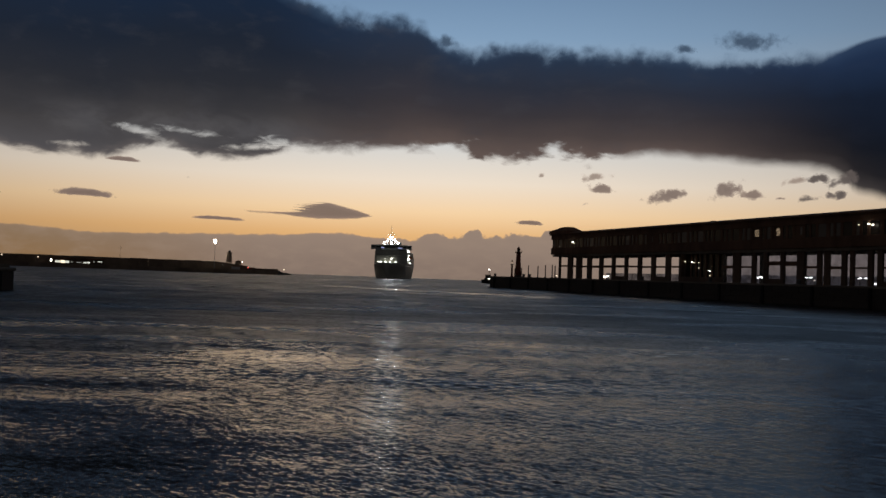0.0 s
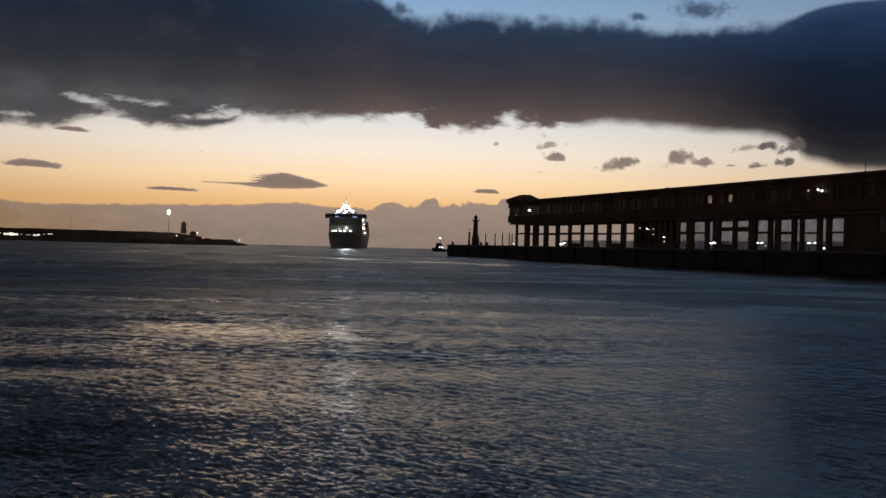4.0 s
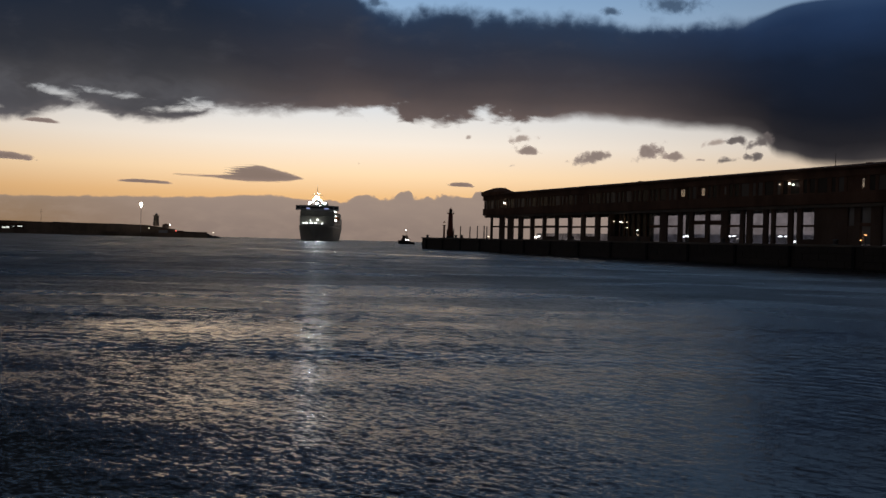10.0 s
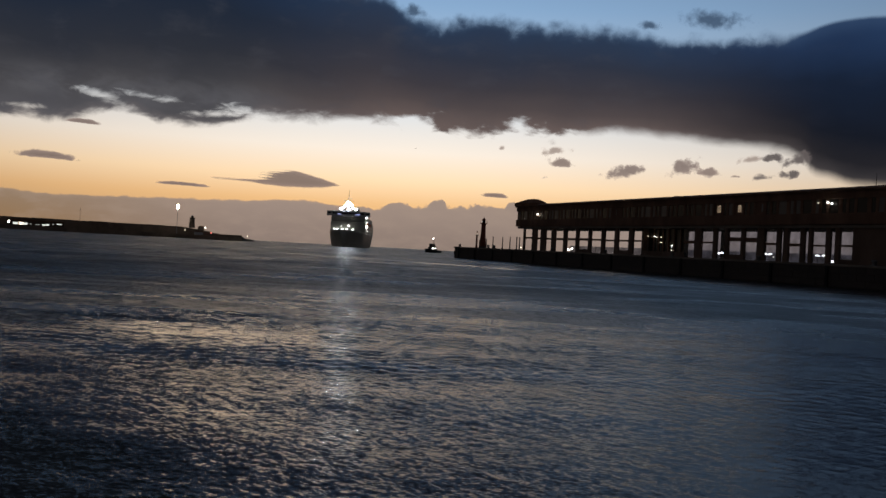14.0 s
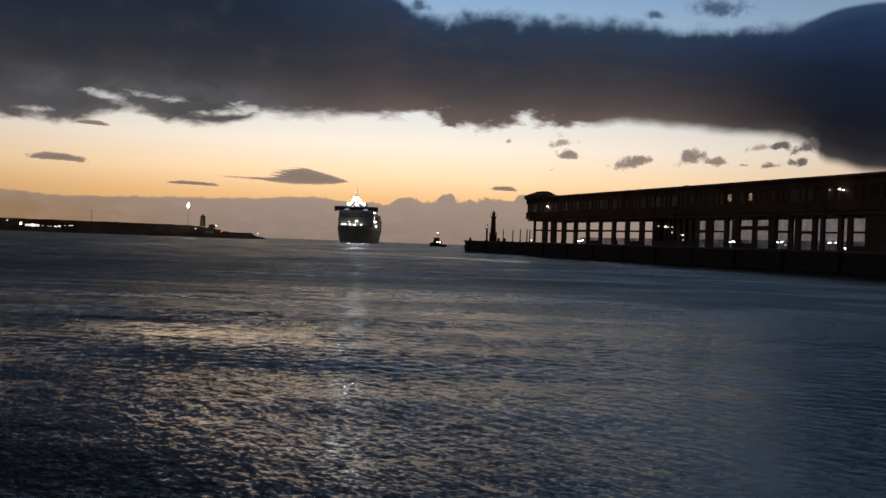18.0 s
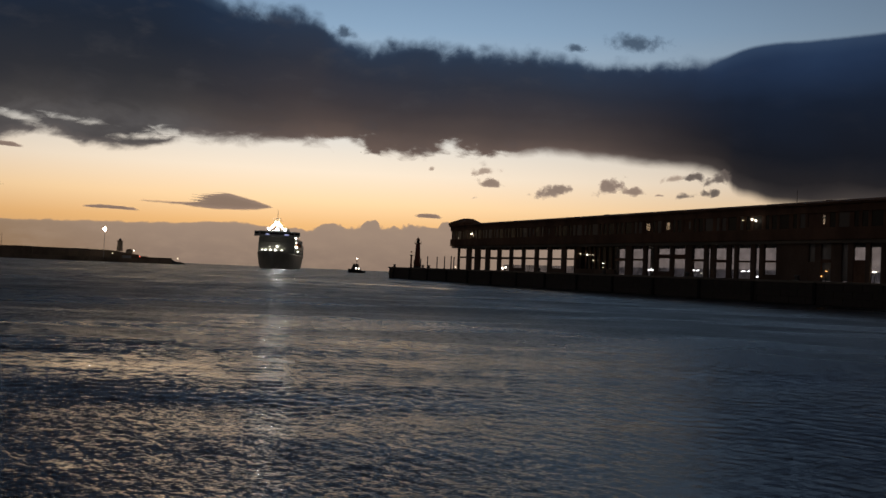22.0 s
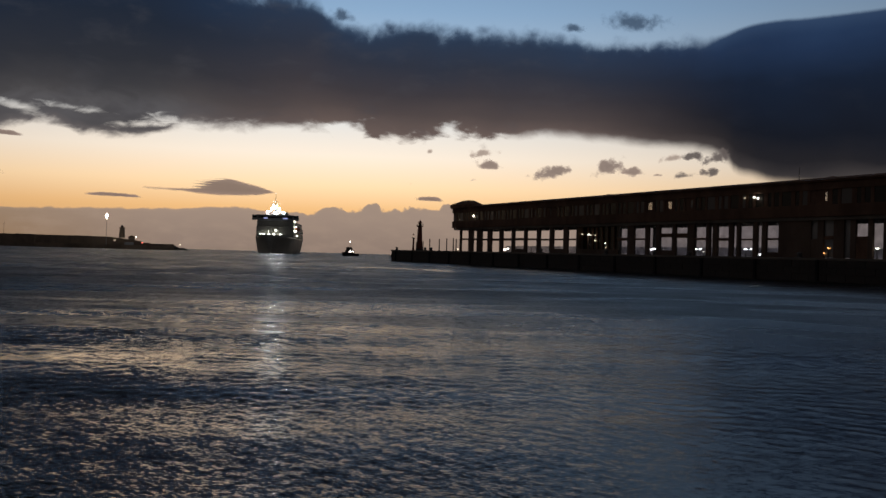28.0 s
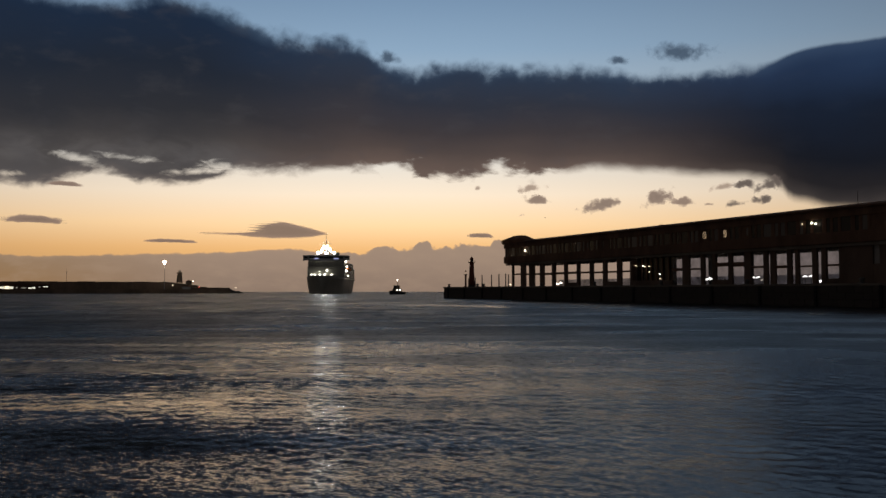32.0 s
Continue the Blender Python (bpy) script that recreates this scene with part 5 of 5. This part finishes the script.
    part("light_rail", box(-6.8, 7.6, -2.2, -1.8, 28.4, 28.6), steel, root)
    for sx in (-6.4, -2.0, 2.6, 7.2):
        part("rail_post", tube((sx, -2, 27.8), (sx, -2, 28.8), 0.12, n=6), steel, root)
    # radii enlarged and small balls filled in to imitate the cluster's glare
    for x, z, r in ((-5.4, 29.7, 0.95), (0.4, 29.4, 0.75), (6.1, 29.7, 1.0), (-3.2, 30.8, 0.45), (3.8, 30.8, 0.45), (-2.3, 32.4, 0.75), (2.9, 32.4, 0.7), (0.4, 33.2, 0.8), (1.6, 34.6, 0.5), (-0.8, 34.6, 0.5)):
        f = part("floodlight", ball((x, -2.0, z), r, squash=0.85), flood, root, "white floodlight, enlarged to imitate its glare", True)
        part("bracket", tube((x, -2.6, z - r), (x * 0.9, -3.2, 28.0), 0.1, n=5), steel, f)
    # deck lights along the front of the house
    for x, z, r in ((10.3, 13.6, 0.62), (8.0, 13.6, 0.75), (4.3, 13.6, 0.85), (0.7, 13.6, 0.85), (-4.0, 13.6, 0.70), (-0.6, 16.6, 0.72), (4.9, 16.0, 0.3)):
        f = part("deck_light", ball((x, 0.75, z), r, squash=0.85), flood_low, root, "bright deck light", True)
        part("bracket", tube((x, 0.05, z + 0.2), (x, 0.6, z + 0.2), 0.1, n=5), steel, f)
    part("windlass", box(-3, 3, 8, 11, 11.95, 13.2, bevel=0.2), deckgrey, root)
    return root


ferry_root = ferry()


def tug():
    """Bow along +y."""
    root = empty("tugboat", pose(0, 0, 0), "small dark harbour tug with a lit wheelhouse and mast light", "boat")
    st = [(6.2, 0.15, 0.8, 2.3), (5.0, 1.0, 1.9, 2.1), (3.0, 1.9, 2.4, 1.8), (0.0, 2.2, 2.5, 1.5), (-4.0, 2.2, 2.5, 1.4), (-6.2, 1.7, 2.2, 1.5)]
    part("hull", hull_mesh(st, 5), rubber, root, "dark hull", True)
    part("fender", turned([(0.35, 0), (0.4, 0.5), (0.35, 1.0)], 8, at=(0, 6.3)), rubber, root)
    part("deckhouse", box(-1.5, 1.5, -2.4, 2.6, 1.5, 3.4, bevel=0.12), tugpaint, root)
    part("wheelhouse", prism([(-1.25, 3.4), (1.25, 3.4), (1.05, 5.2), (-1.05, 5.2)], -0.6, 1.9), tugpaint, root)
    for x in (-0.85, -0.1, 0.55):
        part("window", box(x, x + 0.55, 1.9, 1.94, 4.1, 4.9), pane_ship, root)
    part("roof", box(-1.25, 1.25, -0.8, 2.1, 5.2, 5.35, bevel=0.04), tugpaint, root)
    part("mast", tube((0, -0.4, 5.3), (0, -0.4, 9.4), 0.13, 0.05, 6), steel, root)
    part("mast_stay", tube((0, -0.4, 8.0), (0, -3.0, 3.4), 0.05, n=5), steel, root)
    part("crosstree", tube((-0.7, -0.4, 7.2), (0.7, -0.4, 7.2), 0.05, n=5), steel, root)
    part("funnel", turned([(0.4, 3.4), (0.36, 5.0)], 8, at=(0, -1.8)), rubber, root)
    part("masthead_light", ball((0, -0.25, 8.6), 0.4), lamp_white, root, "white masthead light", True)
    for y in (-0.6, 1.9):
        part("deck_light", ball((-1.75, y, 2.7), 0.38), lamp_white, root, "bright deck light", True)
    part("towing_hook", box(-0.3, 0.3, -4.2, -3.5, 1.5, 2.3, bevel=0.05), steel, root)
    return root


tug_root = tug()


def gull():
    """Wings spread in a glide, beak along +y."""
    root = empty("gull", pose(0, 0, 0), "small dark gull gliding over the harbour mouth", "bird")
    body = ball((0, 0, 0), 0.11, n=10)
    for v in body.verts:
        v.co.y *= 2.3
    part("body", body, deckgrey, root, "", True)
    part("tail", prism([(-0.05, -0.02), (0.05, -0.02), (0.05, 0.02), (-0.05, 0.02)], -0.42, -0.2), deckgrey, root)
    for side in (-1, 1):
        wing = bmesh.new()
        tip, bend = (side * 0.68, -0.12, 0.02), (side * 0.34, 0.06, 0.13)
        rows = [((side * 0.05, 0.10, 0.04), (side * 0.05, -0.10, 0.04)), (bend, (bend[0], bend[1] - 0.19, bend[2])), (tip, (tip[0], tip[1] - 0.05, tip[2]))]
        top = [[wing.verts.new(p) for p in r] for r in rows]
        low = [[wing.verts.new((p[0], p[1], p[2] - 0.025)) for p in r] for r in rows]
        for i in range(2):
            wing.faces.new((top[i][0], top[i + 1][0], top[i + 1][1], top[i][1]))
            wing.faces.new((low[i][1], low[i + 1][1], low[i + 1][0], low[i][0]))
            for e in (0, 1):
                wing.faces.new((top[i][e], low[i][e], low[i + 1][e], top[i + 1][e]))
        wing.faces.new((top[2][0], low[2][0], low[2][1], top[2][1]))
        wing.faces.new((top[0][0], low[0][0], low[0][1], top[0][1]))
        part("wing", wing, deckgrey, root)
    return root


gull_root = gull()


# ---------------------------------------------------------------- what moves
def motions():
    # the camera's own exposure and white balance drift a little
    walk(cam, [(t, pose(*EYE, rx, ry, rz)) for t, rx, ry, rz in TURNS],
         [(0.0, -0.22, 6430, 10), (0.8, -0.12, 6400, 10), (2.0, -0.05, 6380, 10), (7.0, -0.03, 6140, 10), (13.0, 0.02, 6120, 10), (18.0, 0.07, 6300, 10), (20.0, 0.0, 6430, 10), (22.0, -0.03, 6780, 10),
          (24.5, 0.05, 6500, 10), (28.0, 0.04, 6400, 10), (29.5, 0.07, 6500, 10), (31.0, 0.02, 6830, 10), (32.0, -0.02, 6880, 10)])
    # the ferry comes in slowly, rolling hardly at all
    rows = []
    for k in range(17):
        t = k * 2.0
        f = t / CLIP
        dist = 738.0 + (655.0 - 738.0) * f
        x, y, _ = polar(-6.28 - 1.14 * f, dist)
        rows.append((t, pose(x, y, 0, 0.0, 0.25 * math.sin(t * 0.55), -178.2)))
    walk(ferry_root, rows)
    # the tug slips out from behind the pier head
    rows = []
    for k in range(33):
        t = float(k)
        az = -0.11 - 0.088 * t + 0.10 * math.exp(-t / 2.5)
        x, y, _ = polar(az, 560 - 0.8 * t)
        rows.append((t, pose(x, y, 0, 0.8 * math.sin(t * 0.9), 1.2 * math.sin(t * 0.7 + 1), 142)))
    walk(tug_root, rows)
    # one gull circles over the harbour mouth
    rows = []
    for t, az, el, turn in ((0.0, -19.0, 5.6, -70), (8.0, -7.3, 5.06, -80), (9.0, -4.8, 4.6, -60), (11.0, -4.0, 5.2, 10), (13.0, -4.5, 6.1, -20), (14.0, -2.75, 6.3, -80),
                            (18.0, 0.5, 6.9, 0), (21.0, -1.5, 7.4, 60), (24.0, -2.5, 6.85, 0), (27.5, 0.53, 4.45, -70), (28.0, 1.17, 4.43, -75), (32.0, 6.5, 4.6, -80)):
        x, y, _ = polar(az, 420)
        rows.append((t, pose(x, y, EYE[2] + 420 * math.tan(radians(el)), 0, 8, turn)))
    walk(gull_root, rows)
    # ripples drift towards the shore
    walk(water, [(0.0, pose(1.2, 3.2, 0)), (CLIP, pose(-1.2, -3.2, 0))])
    # clouds turn slowly about the viewer with the wind
    walk(cloud_deck, [(0.0, pose(*EYE, 0.25, 0, -0.2)), (CLIP, pose(*EYE, -0.18, 0, 0.15))])
    walk(cloud_bank, [(0.0, pose(*EYE, 0, 0, -0.15)), (CLIP, pose(*EYE, 0, 0, 0.05))])
    for ob, drift in PUFFS:
        walk(ob, [(0.0, pose(*EYE, 0.14, 0, -drift * 0.75)), (CLIP, pose(*EYE, -0.05, 0, drift * 0.25))])


motions()
